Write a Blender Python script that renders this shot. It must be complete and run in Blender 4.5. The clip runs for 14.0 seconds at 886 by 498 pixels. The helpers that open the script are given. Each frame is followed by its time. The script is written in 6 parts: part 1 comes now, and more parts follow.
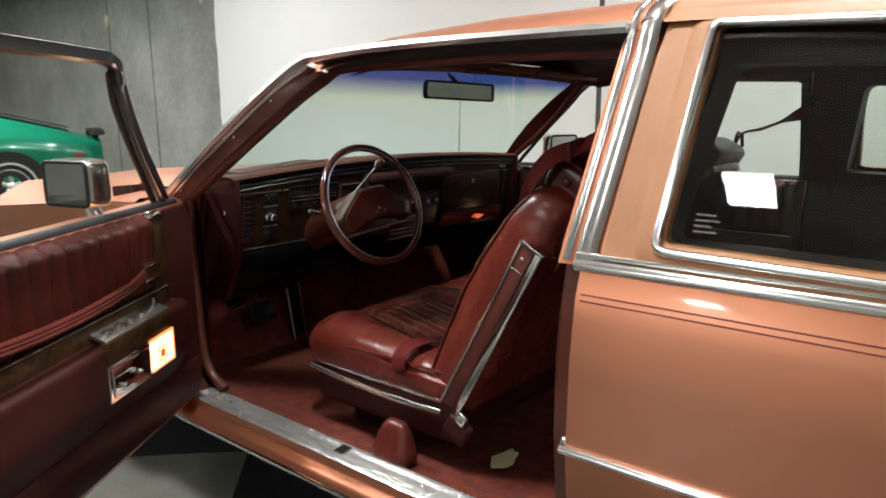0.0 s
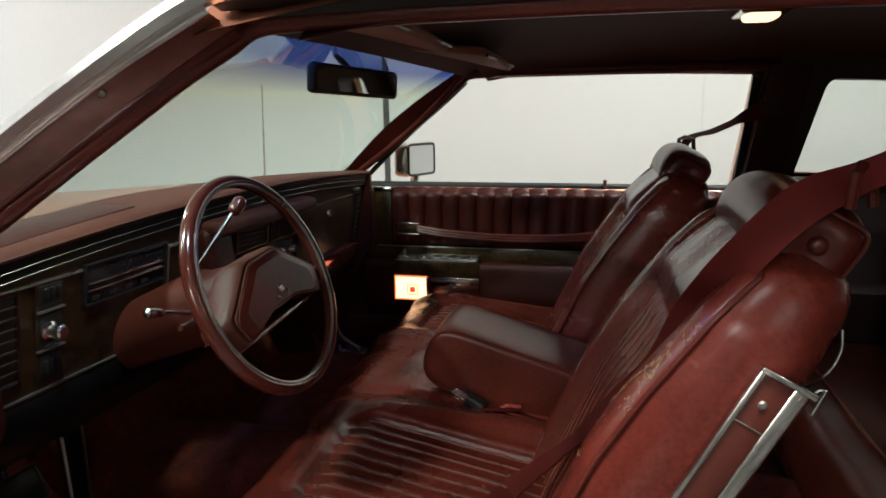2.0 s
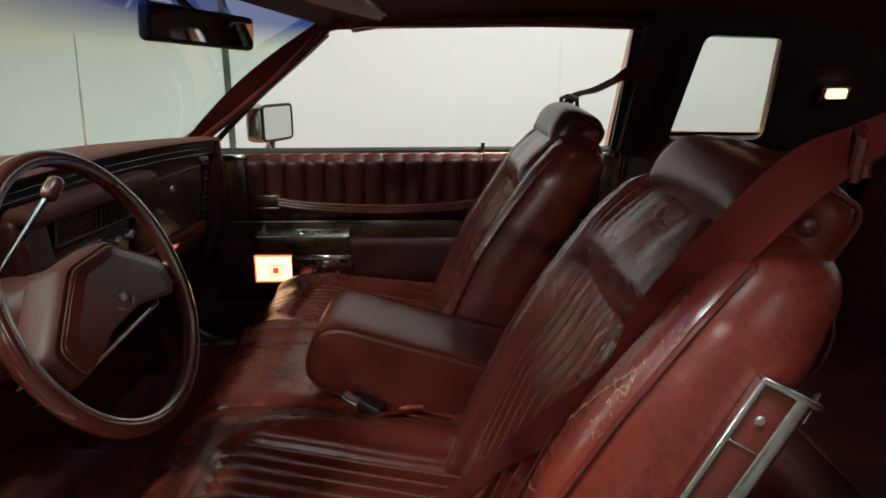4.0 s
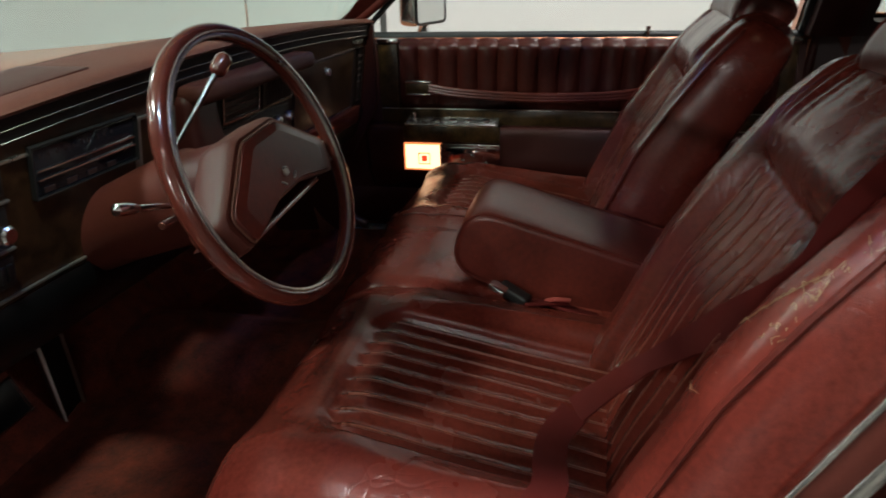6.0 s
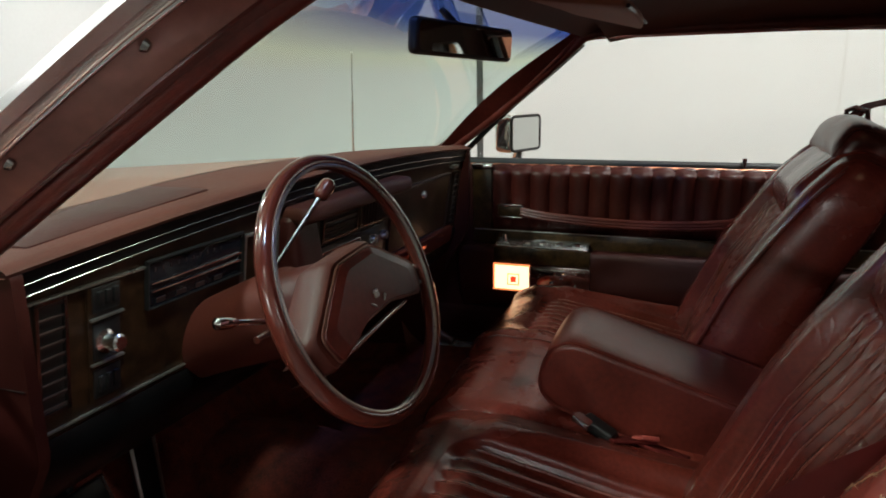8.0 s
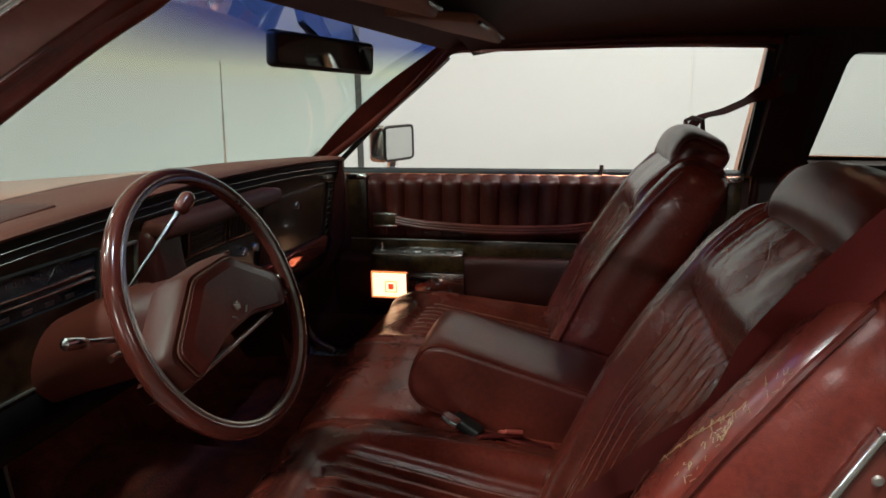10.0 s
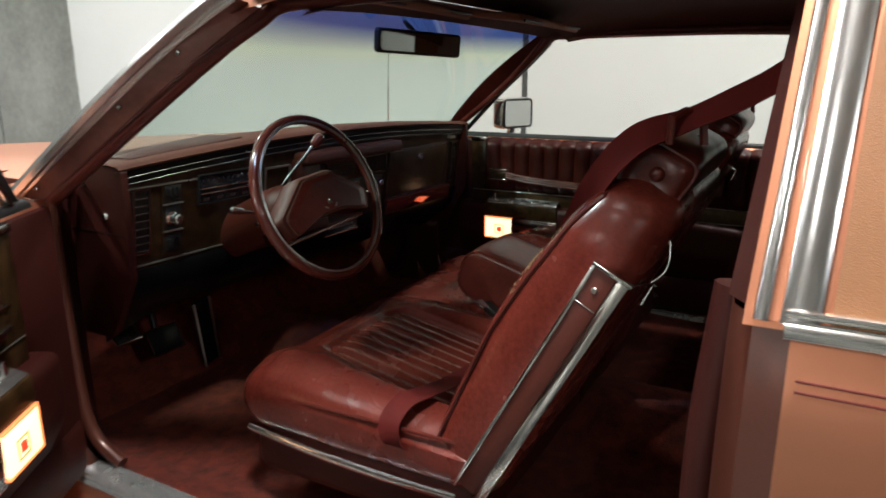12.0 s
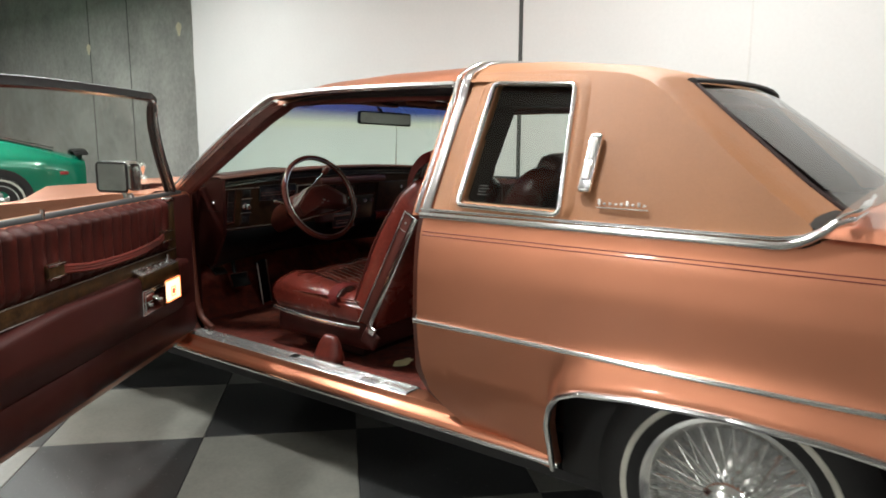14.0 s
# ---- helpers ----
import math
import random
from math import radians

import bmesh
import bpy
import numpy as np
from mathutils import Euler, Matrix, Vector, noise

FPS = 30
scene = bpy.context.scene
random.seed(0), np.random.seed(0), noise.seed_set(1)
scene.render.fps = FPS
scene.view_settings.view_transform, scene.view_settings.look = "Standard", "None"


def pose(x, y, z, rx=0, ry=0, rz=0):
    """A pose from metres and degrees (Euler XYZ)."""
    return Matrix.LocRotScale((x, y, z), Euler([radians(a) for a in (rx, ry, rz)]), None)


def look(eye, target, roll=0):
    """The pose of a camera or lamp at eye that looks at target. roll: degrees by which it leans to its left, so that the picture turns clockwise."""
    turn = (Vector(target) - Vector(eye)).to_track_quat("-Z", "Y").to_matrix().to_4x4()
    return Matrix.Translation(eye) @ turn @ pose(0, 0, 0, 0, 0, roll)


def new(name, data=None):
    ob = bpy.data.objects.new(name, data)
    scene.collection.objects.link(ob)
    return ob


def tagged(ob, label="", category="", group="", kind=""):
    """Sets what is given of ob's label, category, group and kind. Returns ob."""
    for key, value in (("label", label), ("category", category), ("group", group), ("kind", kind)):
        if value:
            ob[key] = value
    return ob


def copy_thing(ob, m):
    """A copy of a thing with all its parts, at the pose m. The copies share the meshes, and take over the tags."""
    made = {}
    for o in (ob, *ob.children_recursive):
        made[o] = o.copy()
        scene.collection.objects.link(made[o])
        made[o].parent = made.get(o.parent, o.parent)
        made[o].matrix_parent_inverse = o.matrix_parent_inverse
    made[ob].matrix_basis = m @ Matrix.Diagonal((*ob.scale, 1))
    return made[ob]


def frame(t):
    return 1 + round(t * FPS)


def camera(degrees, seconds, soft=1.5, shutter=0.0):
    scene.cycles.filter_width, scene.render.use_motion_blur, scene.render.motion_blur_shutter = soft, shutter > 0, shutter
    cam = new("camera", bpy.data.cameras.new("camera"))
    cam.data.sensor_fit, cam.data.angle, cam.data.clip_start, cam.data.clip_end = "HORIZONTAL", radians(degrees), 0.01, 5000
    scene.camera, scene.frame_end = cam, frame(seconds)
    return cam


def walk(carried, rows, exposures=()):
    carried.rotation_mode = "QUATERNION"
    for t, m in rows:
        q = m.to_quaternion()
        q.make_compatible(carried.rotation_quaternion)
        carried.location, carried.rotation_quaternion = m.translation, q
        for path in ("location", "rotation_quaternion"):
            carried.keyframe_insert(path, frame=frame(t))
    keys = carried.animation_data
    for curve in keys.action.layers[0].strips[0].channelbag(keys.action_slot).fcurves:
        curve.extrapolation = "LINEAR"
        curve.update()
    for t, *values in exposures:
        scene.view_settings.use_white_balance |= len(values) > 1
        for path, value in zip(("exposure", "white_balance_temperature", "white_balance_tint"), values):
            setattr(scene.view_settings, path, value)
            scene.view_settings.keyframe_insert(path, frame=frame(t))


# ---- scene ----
cam = camera(65.2, 14.0, soft=1.7, shutter=0.25)
PATH = [
    (0, (-1.924, -0.504, 1.207), (-0.399, 0.728, 0.812), -0.3),
    (0.5, (-1.834, -0.188, 1.208), (-0.185, 0.871, 0.811), -0.3),
    (1, (-1.708, 0.094, 1.212), (0.049, 0.964, 0.815), -0.3),
    (1.5, (-1.571, 0.314, 1.21), (0.287, 0.947, 0.825), -0.6),
    (2, (-1.452, 0.45, 1.21), (0.457, 0.894, 0.811), -0.7),
    (2.5, (-1.361, 0.52, 1.21), (0.576, 0.812, 0.808), -0.7),
    (3, (-1.296, 0.553, 1.21), (0.657, 0.706, 0.805), -0.7),
    (3.2, (-1.278, 0.557, 1.209), (0.678, 0.654, 0.804), -0.6),
    (5.3, (-1.247, 0.557, 1.185), (0.612, 0.639, 0.452), -1.5),
    (5.5, (-1.243, 0.564, 1.181), (0.597, 0.723, 0.414), -1.5),
    (6, (-1.232, 0.581, 1.177), (0.563, 0.979, 0.391), -1.6),
    (6.5, (-1.22, 0.595, 1.178), (0.505, 1.26, 0.416), -1.3),
    (7, (-1.219, 0.598, 1.185), (0.5, 1.388, 0.535), -1.0),
    (7.5, (-1.225, 0.59, 1.195), (0.534, 1.383, 0.666), -1.0),
    (8, (-1.234, 0.576, 1.2), (0.592, 1.239, 0.726), -1.0),
    (8.5, (-1.239, 0.562, 1.207), (0.66, 1.009, 0.768), -0.8),
    (8.7, (-1.239, 0.553, 1.206), (0.678, 0.917, 0.77), -1.1),
    (10.8, (-1.293, 0.46, 1.205), (0.609, 0.856, 0.726), -0.6),
    (11, (-1.335, 0.406, 1.202), (0.539, 0.889, 0.699), -0.6),
    (11.5, (-1.463, 0.231, 1.199), (0.359, 0.876, 0.688), -0.4),
    (12, (-1.631, 0.005, 1.2), (0.064, 0.941, 0.699), -0.2),
    (12.5, (-1.812, -0.265, 1.199), (-0.229, 0.868, 0.741), -0.1),
    (13, (-2.034, -0.568, 1.201), (-0.489, 0.638, 0.803), -0.1),
    (13.5, (-2.259, -0.899, 1.2), (-0.699, 0.302, 0.844), 0.2),
    (14, (-2.524, -1.24, 1.188), (-0.937, -0.067, 0.866), 0.2),
]
walk(cam, [(t, look(eye, target, roll)) for t, eye, target, roll in PATH])

# ---- light and exposure ----
world = bpy.data.worlds.new("world")
scene.world = world
world.use_nodes = True
world.node_tree.nodes["Background"].inputs[0].default_value = (0.75, 0.82, 0.9, 1)
world.node_tree.nodes["Background"].inputs[1].default_value = 0.05

LAMP_Z = 3.3
# First spot is read from a window reflection; the others are added, unseen.
LAMP_SPOTS = [(-2.98, 0.59, 9, 0.26), (-1.2, 0.3, 76, 0.26), (-1.50, 2.70, 105, 0.26), (-1.8, 5.0, 35, 0.26), (-2.4, -4.2, 70, 0.26), (0.6, 4.9, 80, 0.26), (0.8, -0.1, 76, 0.26), (0.8, -4.2, 48, 0.26), (0.5, 9.2, 150, 0.26), (-0.5, 12.6, 150, 0.26), (-8.4, -3.5, 60, 0.26), (-8.4, 2.2, 300, 0.26), (-8.4, 6.0, 24, 0.26)]
for lx, ly, power, size in LAMP_SPOTS:
    lamp_data = bpy.data.lights.new("panel_lamp", "AREA")
    lamp_data.shape, lamp_data.size, lamp_data.energy = "SQUARE", size, power
    lamp_data.color = (0.98, 1.0, 0.98)
    lamp_ob = new("panel_lamp", lamp_data)
    lamp_ob.matrix_basis = pose(lx, ly, LAMP_Z - 0.03, 0, 0, 0)


# ---- materials ----
def node(tree, kind, **inputs):
    n = tree.nodes.new(kind)
    for key, value in inputs.items():
        n.inputs[key.replace("_", " ")].default_value = value
    return n


def material(name, base, rough=0.5, metal=0.0, vary=0.12, scale=6.0, fine=60.0, bump=0.15, depth=0.002,
             coat=0.0, rough_vary=0.1, relief="noise", sheen=0.0, spec=0.5):
    """A surface with colour varied at two scales, uneven gloss and fine relief, in object metres."""
    m = bpy.data.materials.new(name)
    m.use_nodes = True
    t = m.node_tree
    b = t.nodes["Principled BSDF"]
    b.inputs["Metallic"].default_value = metal
    b.inputs["Coat Weight"].default_value = coat
    b.inputs["Coat Roughness"].default_value = 0.06
    b.inputs["Sheen Weight"].default_value = sheen
    b.inputs["Specular IOR Level"].default_value = spec
    where = t.nodes.new("ShaderNodeTexCoord")
    big = node(t, "ShaderNodeTexNoise", Scale=scale, Detail=4.0, Roughness=0.6)
    small = node(t, "ShaderNodeTexNoise", Scale=fine, Detail=3.0, Roughness=0.6)
    t.links.new(where.outputs["Object"], big.inputs["Vector"])
    t.links.new(where.outputs["Object"], small.inputs["Vector"])
    blend = t.nodes.new("ShaderNodeMath")
    blend.operation = "MULTIPLY_ADD"
    blend.inputs[1].default_value = 0.35
    t.links.new(small.outputs["Fac"], blend.inputs[0])
    half = t.nodes.new("ShaderNodeMath")
    half.operation = "MULTIPLY"
    half.inputs[1].default_value = 0.65
    t.links.new(big.outputs["Fac"], half.inputs[0])
    t.links.new(half.outputs[0], blend.inputs[2])
    ramp = t.nodes.new("ShaderNodeValToRGB")
    lo = [max(0.0, c * (1 - vary * 1.6)) for c in base]
    hi = [min(1.0, c * (1 + vary * 1.6)) for c in base]
    ramp.color_ramp.elements[0].position, ramp.color_ramp.elements[1].position = 0.3, 0.7
    ramp.color_ramp.elements[0].color = (*lo, 1)
    ramp.color_ramp.elements[1].color = (*hi, 1)
    t.links.new(blend.outputs[0], ramp.inputs["Fac"])
    t.links.new(ramp.outputs["Color"], b.inputs["Base Color"])
    gloss = t.nodes.new("ShaderNodeMapRange")
    gloss.inputs["To Min"].default_value = max(0.02, rough - rough_vary)
    gloss.inputs["To Max"].default_value = min(1.0, rough + rough_vary)
    t.links.new(big.outputs["Fac"], gloss.inputs["Value"])
    t.links.new(gloss.outputs["Result"], b.inputs["Roughness"])
    if bump > 0:
        lift = node(t, "ShaderNodeBump", Strength=bump, Distance=depth)
        if relief == "cells":
            cells = node(t, "ShaderNodeTexVoronoi", Scale=fine * 5)
            t.links.new(where.outputs["Object"], cells.inputs["Vector"])
            t.links.new(cells.outputs["Distance"], lift.inputs["Height"])
        else:
            t.links.new(small.outputs["Fac"], lift.inputs["Height"])
        t.links.new(lift.outputs["Normal"], b.inputs["Normal"])
    return m


def glowing(name, colour, strength):
    m = bpy.data.materials.new(name)
    m.use_nodes = True
    b = m.node_tree.nodes["Principled BSDF"]
    b.inputs["Base Color"].default_value = (*colour, 1)
    b.inputs["Emission Color"].default_value = (*colour, 1)
    b.inputs["Emission Strength"].default_value = strength
    return m


def glass(name, tint, band=None):
    """A thin tinted pane: light goes straight through it, and it mirrors more at a slant. band: (z from, z to, colour) of a shade across its top."""
    m = bpy.data.materials.new(name)
    m.use_nodes = True
    t = m.node_tree
    t.nodes.remove(t.nodes["Principled BSDF"])
    clear = t.nodes.new("ShaderNodeBsdfTransparent")
    clear.inputs[0].default_value = (*tint, 1)
    if band:
        where = t.nodes.new("ShaderNodeTexCoord")
        split = t.nodes.new("ShaderNodeSeparateXYZ")
        t.links.new(where.outputs["Object"], split.inputs[0])
        span = t.nodes.new("ShaderNodeMapRange")
        span.inputs["From Min"].default_value, span.inputs["From Max"].default_value = band[0], band[1]
        t.links.new(split.outputs["Z"], span.inputs["Value"])
        ramp = t.nodes.new("ShaderNodeValToRGB")
        ramp.color_ramp.elements[0].color = (*tint, 1)
        ramp.color_ramp.elements[1].color = (*band[2], 1)
        mid = ramp.color_ramp.elements.new(0.35)
        mid.color = (tint[0] * 1.02, tint[1] * 1.0, tint[2] * 0.86, 1)
        t.links.new(span.outputs["Result"], ramp.inputs["Fac"])
        t.links.new(ramp.outputs["Color"], clear.inputs[0])
    shine = t.nodes.new("ShaderNodeBsdfGlossy")
    shine.inputs["Roughness"].default_value = 0.02
    facing = t.nodes.new("ShaderNodeLayerWeight")
    facing.inputs["Blend"].default_value = 0.5
    steep = t.nodes.new("ShaderNodeMath")
    steep.operation = "POWER"
    steep.inputs[1].default_value = 4.0
    t.links.new(facing.outputs["Facing"], steep.inputs[0])
    slant = t.nodes.new("ShaderNodeMapRange")
    slant.inputs["To Min"].default_value, slant.inputs["To Max"].default_value = 0.05, 0.9
    t.links.new(steep.outputs[0], slant.inputs["Value"])
    mix = t.nodes.new("ShaderNodeMixShader")
    t.links.new(slant.outputs[0], mix.inputs[0])
    t.links.new(clear.outputs[0], mix.inputs[1])
    t.links.new(shine.outputs[0], mix.inputs[2])
    t.links.new(mix.outputs[0], t.nodes["Material Output"].inputs["Surface"])
    return m


LEATHER_TONE = (0.104, 0.0168, 0.0112)
paint = material("copper_paint", (0.60, 0.240, 0.138), 0.42, 0.88, 0.05, 2.5, 900, 0.02, 0.0004, coat=0.45, rough_vary=0.05)
paint.node_tree.nodes["Principled BSDF"].inputs["Coat Roughness"].default_value = 0.06
# Body copper taken down to dark brown: shade in the door openings, as colour.
shaded_jamb = material("shaded_jamb", (0.10, 0.029, 0.018), 0.34, 0.2, 0.12, 5, 300, 0.05, 0.0006, coat=0.5)
vinyl = material("roof_vinyl", (0.345, 0.146, 0.060), 0.52, 0, 0.07, 4, 160, 0.35, 0.0012, relief="cells", rough_vary=0.08)
leather = material("maroon_leather", LEATHER_TONE, 0.32, 0, 0.30, 7, 110, 0.16, 0.0008, relief="cells", rough_vary=0.10, spec=0.42)
worn_leather = material("worn_maroon_leather", [c * 1.4 for c in LEATHER_TONE], 0.26, 0, 0.30, 5, 130, 0.12, 0.0007, relief="cells", rough_vary=0.10, spec=0.55)


def creases(m, scale, strength):
    """Long shallow creases of a used seat, laid over the grain."""
    t = m.node_tree
    b = t.nodes["Principled BSDF"]
    where = t.nodes.new("ShaderNodeTexCoord")
    warp = node(t, "ShaderNodeTexNoise", Scale=6.0, Detail=2.0)
    t.links.new(where.outputs["Object"], warp.inputs["Vector"])
    shift = t.nodes.new("ShaderNodeMix")
    shift.data_type = "VECTOR"
    shift.inputs["Factor"].default_value = 0.16
    t.links.new(where.outputs["Object"], shift.inputs["A"])
    t.links.new(warp.outputs["Color"], shift.inputs["B"])
    lines = node(t, "ShaderNodeTexVoronoi", Scale=scale)
    lines.feature = "DISTANCE_TO_EDGE"
    t.links.new(shift.outputs["Result"], lines.inputs["Vector"])
    dip = t.nodes.new("ShaderNodeMapRange")
    dip.inputs["From Max"].default_value = 0.05
    t.links.new(lines.outputs["Distance"], dip.inputs["Value"])
    fold = node(t, "ShaderNodeBump", Strength=strength, Distance=0.002)
    t.links.new(dip.outputs["Result"], fold.inputs["Height"])
    patch = node(t, "ShaderNodeTexNoise", Scale=5.0, Detail=2.0)
    t.links.new(where.outputs["Object"], patch.inputs["Vector"])
    part_of = t.nodes.new("ShaderNodeMapRange")
    part_of.inputs["From Min"].default_value, part_of.inputs["From Max"].default_value = 0.44, 0.66
    part_of.inputs["To Max"].default_value = strength
    t.links.new(patch.outputs["Fac"], part_of.inputs["Value"])
    t.links.new(part_of.outputs["Result"], fold.inputs["Strength"])
    t.links.new(b.inputs["Normal"].links[0].from_socket, fold.inputs["Normal"])
    t.links.new(fold.outputs["Normal"], b.inputs["Normal"])


creases(worn_leather, 13.0, 0.20)
creases(worn_leather, 38.0, 0.12)
# Paler leather for fold lines: the glint on them is put into the colour.
lit_edge = material("lit_leather_edge", (0.22, 0.062, 0.040), 0.30, 0, 0.3, 40, 300, 0.1, 0.0005)
lever_metal = material("dark_bright_metal", (0.34, 0.33, 0.32), 0.22, 1.0, 0.1, 30, 200, 0.02, 0.0003)
trim_plastic = material("maroon_plastic", (0.041, 0.0072, 0.0052), 0.45, 0, 0.12, 6, 220, 0.25, 0.0008, relief="cells", spec=0.3)
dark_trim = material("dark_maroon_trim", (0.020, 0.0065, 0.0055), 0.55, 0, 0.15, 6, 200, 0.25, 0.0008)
pad_top = material("dash_pad", (0.075, 0.0185, 0.0115), 0.62, 0, 0.15, 5, 160, 0.3, 0.001, relief="cells", spec=0.3)
pad_edge = material("bronze_edge", (0.22, 0.09, 0.065), 0.35, 0.6, 0.1, 20, 200, 0.0)
pad_plastic = material("soft_maroon_plastic", (0.105, 0.024, 0.016), 0.46, 0, 0.12, 6, 220, 0.2, 0.0008, relief="cells", spec=0.32)
visor_cloth = material("visor_cloth", (0.30, 0.115, 0.07), 0.85, 0, 0.12, 6, 300, 0.3, 0.001)
# Red metal base: the courtesy lamp's red reflection is put into the colour.
glossy_dark = material("reflection_red_trim", (0.40, 0.085, 0.05), 0.10, 0.8, 0.15, 8, 120, 0.05, 0.0004, rough_vary=0.04)
headcloth = material("headliner_cloth", (0.085, 0.024, 0.015), 0.95, 0, 0.1, 5, 500, 0.4, 0.0012)
carpet = material("rust_carpet", (0.140, 0.020, 0.009), 0.98, 0, 0.5, 22, 260, 1.0, 0.006)
belt_web = material("maroon_webbing", (0.105, 0.012, 0.010), 0.75, 0, 0.1, 20, 700, 0.6, 0.0008, spec=0.15)
wood = material("burl_wood", (0.024, 0.0102, 0.0044), 0.34, 0, 0.6, 26, 90, 0.05, 0.0004, coat=0.05, spec=0.35)
door_wood = material("golden_burl_wood", (0.046, 0.0225, 0.0072), 0.36, 0, 0.6, 30, 110, 0.05, 0.0004, spec=0.35)
# Seat leather at about half tone: shade on the door pads put into colour.
shaded_pad = material("shaded_pad_leather", [c * 0.55 for c in LEATHER_TONE], 0.40, 0, 0.25, 7, 110, 0.16, 0.0008, relief="cells", rough_vary=0.08, spec=0.32)
chrome = material("chrome", (0.93, 0.93, 0.92), 0.15, 1.0, 0.03, 8, 120, 0.02, 0.0003, rough_vary=0.05)
dull_metal = material("brushed_aluminium", (0.86, 0.855, 0.84), 0.24, 0.95, 0.04, 14, 240, 0.06, 0.0003, rough_vary=0.05)
sill_metal = material("scuffed_aluminium", (0.72, 0.71, 0.69), 0.26, 0.78, 0.08, 12, 160, 0.05, 0.0003, rough_vary=0.08)
satin = material("satin_bright_metal", (0.72, 0.70, 0.69), 0.20, 1.0, 0.03, 8, 200, 0.04, 0.0003, rough_vary=0.05)
worn_strip = material("worn_bright_strip", (0.66, 0.64, 0.61), 0.17, 1.0, 0.2, 12, 160, 0.05, 0.0003, rough_vary=0.1)
# Pale, barely metallic: the bright strip's reflection is put into the colour.
lit_strip = material("lit_aluminium_strip", (0.70, 0.68, 0.65), 0.35, 0.3, 0.1, 12, 160, 0.05, 0.0003)
mirror = material("mirror_glass", (0.86, 0.88, 0.87), 0.03, 1.0, 0.01, 5, 50, 0.0, rough_vary=0.0)
rubber = material("black_rubber", (0.014, 0.013, 0.013), 0.6, 0, 0.2, 12, 140, 0.2, 0.001)
black = material("black_plastic", (0.012, 0.011, 0.011), 0.38, 0, 0.15, 10, 160, 0.1, 0.0006)
band_black = material("gloss_black_plastic", (0.005, 0.005, 0.0055), 0.34, 0, 0.1, 10, 160, 0.03, 0.0004, spec=0.22)
display = material("dark_display_glass", (0.010, 0.011, 0.014), 0.08, 0, 0.1, 10, 100, 0.0)
white_band = material("whitewall_rubber", (0.62, 0.60, 0.52), 0.6, 0, 0.08, 20, 200, 0.1, 0.0006)
pinstripe_red = material("dark_red_stripe", (0.20, 0.035, 0.03), 0.4, 0, 0.05, 20, 200, 0.0)
badge_metal = material("badge_silver", (0.50, 0.47, 0.43), 0.3, 0.9, 0.1, 40, 300, 0.1, 0.0004)
white_lens = material("clear_lens_plastic", (0.72, 0.72, 0.70), 0.2, 0.2, 0.06, 30, 300, 0.1, 0.0006, coat=0.6)
lamp_glow = glowing("courtesy_lens", (1.0, 0.62, 0.36), 2.3)
lamp_rim = glowing("courtesy_rim", (1.0, 0.30, 0.10), 1.1)
lamp_red = glowing("courtesy_red", (0.8, 0.06, 0.02), 1.2)
dome_glow = glowing("dome_lens", (1.0, 0.60, 0.34), 2.4)
panel_glow = glowing("light_panel", (1.0, 0.96, 0.9), 9.0)
ws_glass = glass("windshield_glass", (0.72, 0.865, 0.795), (1.215, 1.305, (0.05, 0.10, 0.36)))
door_glass = glass("door_glass", (0.93, 0.95, 0.92))
quarter_glass = glass("quarter_glass", (0.74, 0.80, 0.76))
wall_white = material("white_wall_paint", (0.70, 0.697, 0.68), 0.75, 0, 0.03, 0.7, 40, 0.03, 0.001)
faint_joint = material("painted_joint", (0.66, 0.655, 0.63), 0.8, 0, 0.05, 3, 40, 0.03, 0.001)
concrete = material("bare_concrete", (0.31, 0.305, 0.28), 0.85, 0, 0.22, 1.1, 14, 0.3, 0.004)
ceiling_paint = material("ceiling_paint", (0.82, 0.82, 0.80), 0.9, 0, 0.05, 0.6, 20, 0.1, 0.002)
tile_dark = material("dark_floor_tile", (0.021, 0.0215, 0.0215), 0.42, 0, 0.35, 9, 70, 0.08, 0.0008)
tile_light = material("pale_floor_tile", (0.150, 0.148, 0.129), 0.42, 0, 0.16, 6, 60, 0.08, 0.0008)


def speckle(m, tone, scale, reach):
    """Small flecks of another colour pressed into a tile."""
    t = m.node_tree
    b = t.nodes["Principled BSDF"]
    where = t.nodes.new("ShaderNodeTexCoord")
    spots = node(t, "ShaderNodeTexVoronoi", Scale=scale)
    spots.inputs["Randomness"].default_value = 1.0
    t.links.new(where.outputs["Object"], spots.inputs["Vector"])
    ragged = node(t, "ShaderNodeTexNoise", Scale=scale * 1.3, Detail=3.0)
    t.links.new(where.outputs["Object"], ragged.inputs["Vector"])
    add = t.nodes.new("ShaderNodeMath")
    add.operation = "MULTIPLY_ADD"
    add.inputs[1].default_value = 0.6
    t.links.new(ragged.outputs["Fac"], add.inputs[0])
    t.links.new(spots.outputs["Distance"], add.inputs[2])
    small = t.nodes.new("ShaderNodeMath")
    small.operation = "LESS_THAN"
    small.inputs[1].default_value = reach
    t.links.new(add.outputs[0], small.inputs[0])
    mix = t.nodes.new("ShaderNodeMix")
    mix.data_type = "RGBA"
    old = b.inputs["Base Color"].links[0].from_socket
    t.links.new(small.outputs[0], mix.inputs["Factor"])
    t.links.new(old, mix.inputs[6])
    mix.inputs[7].default_value = (*tone, 1)
    t.links.new(mix.outputs[2], b.inputs["Base Color"])


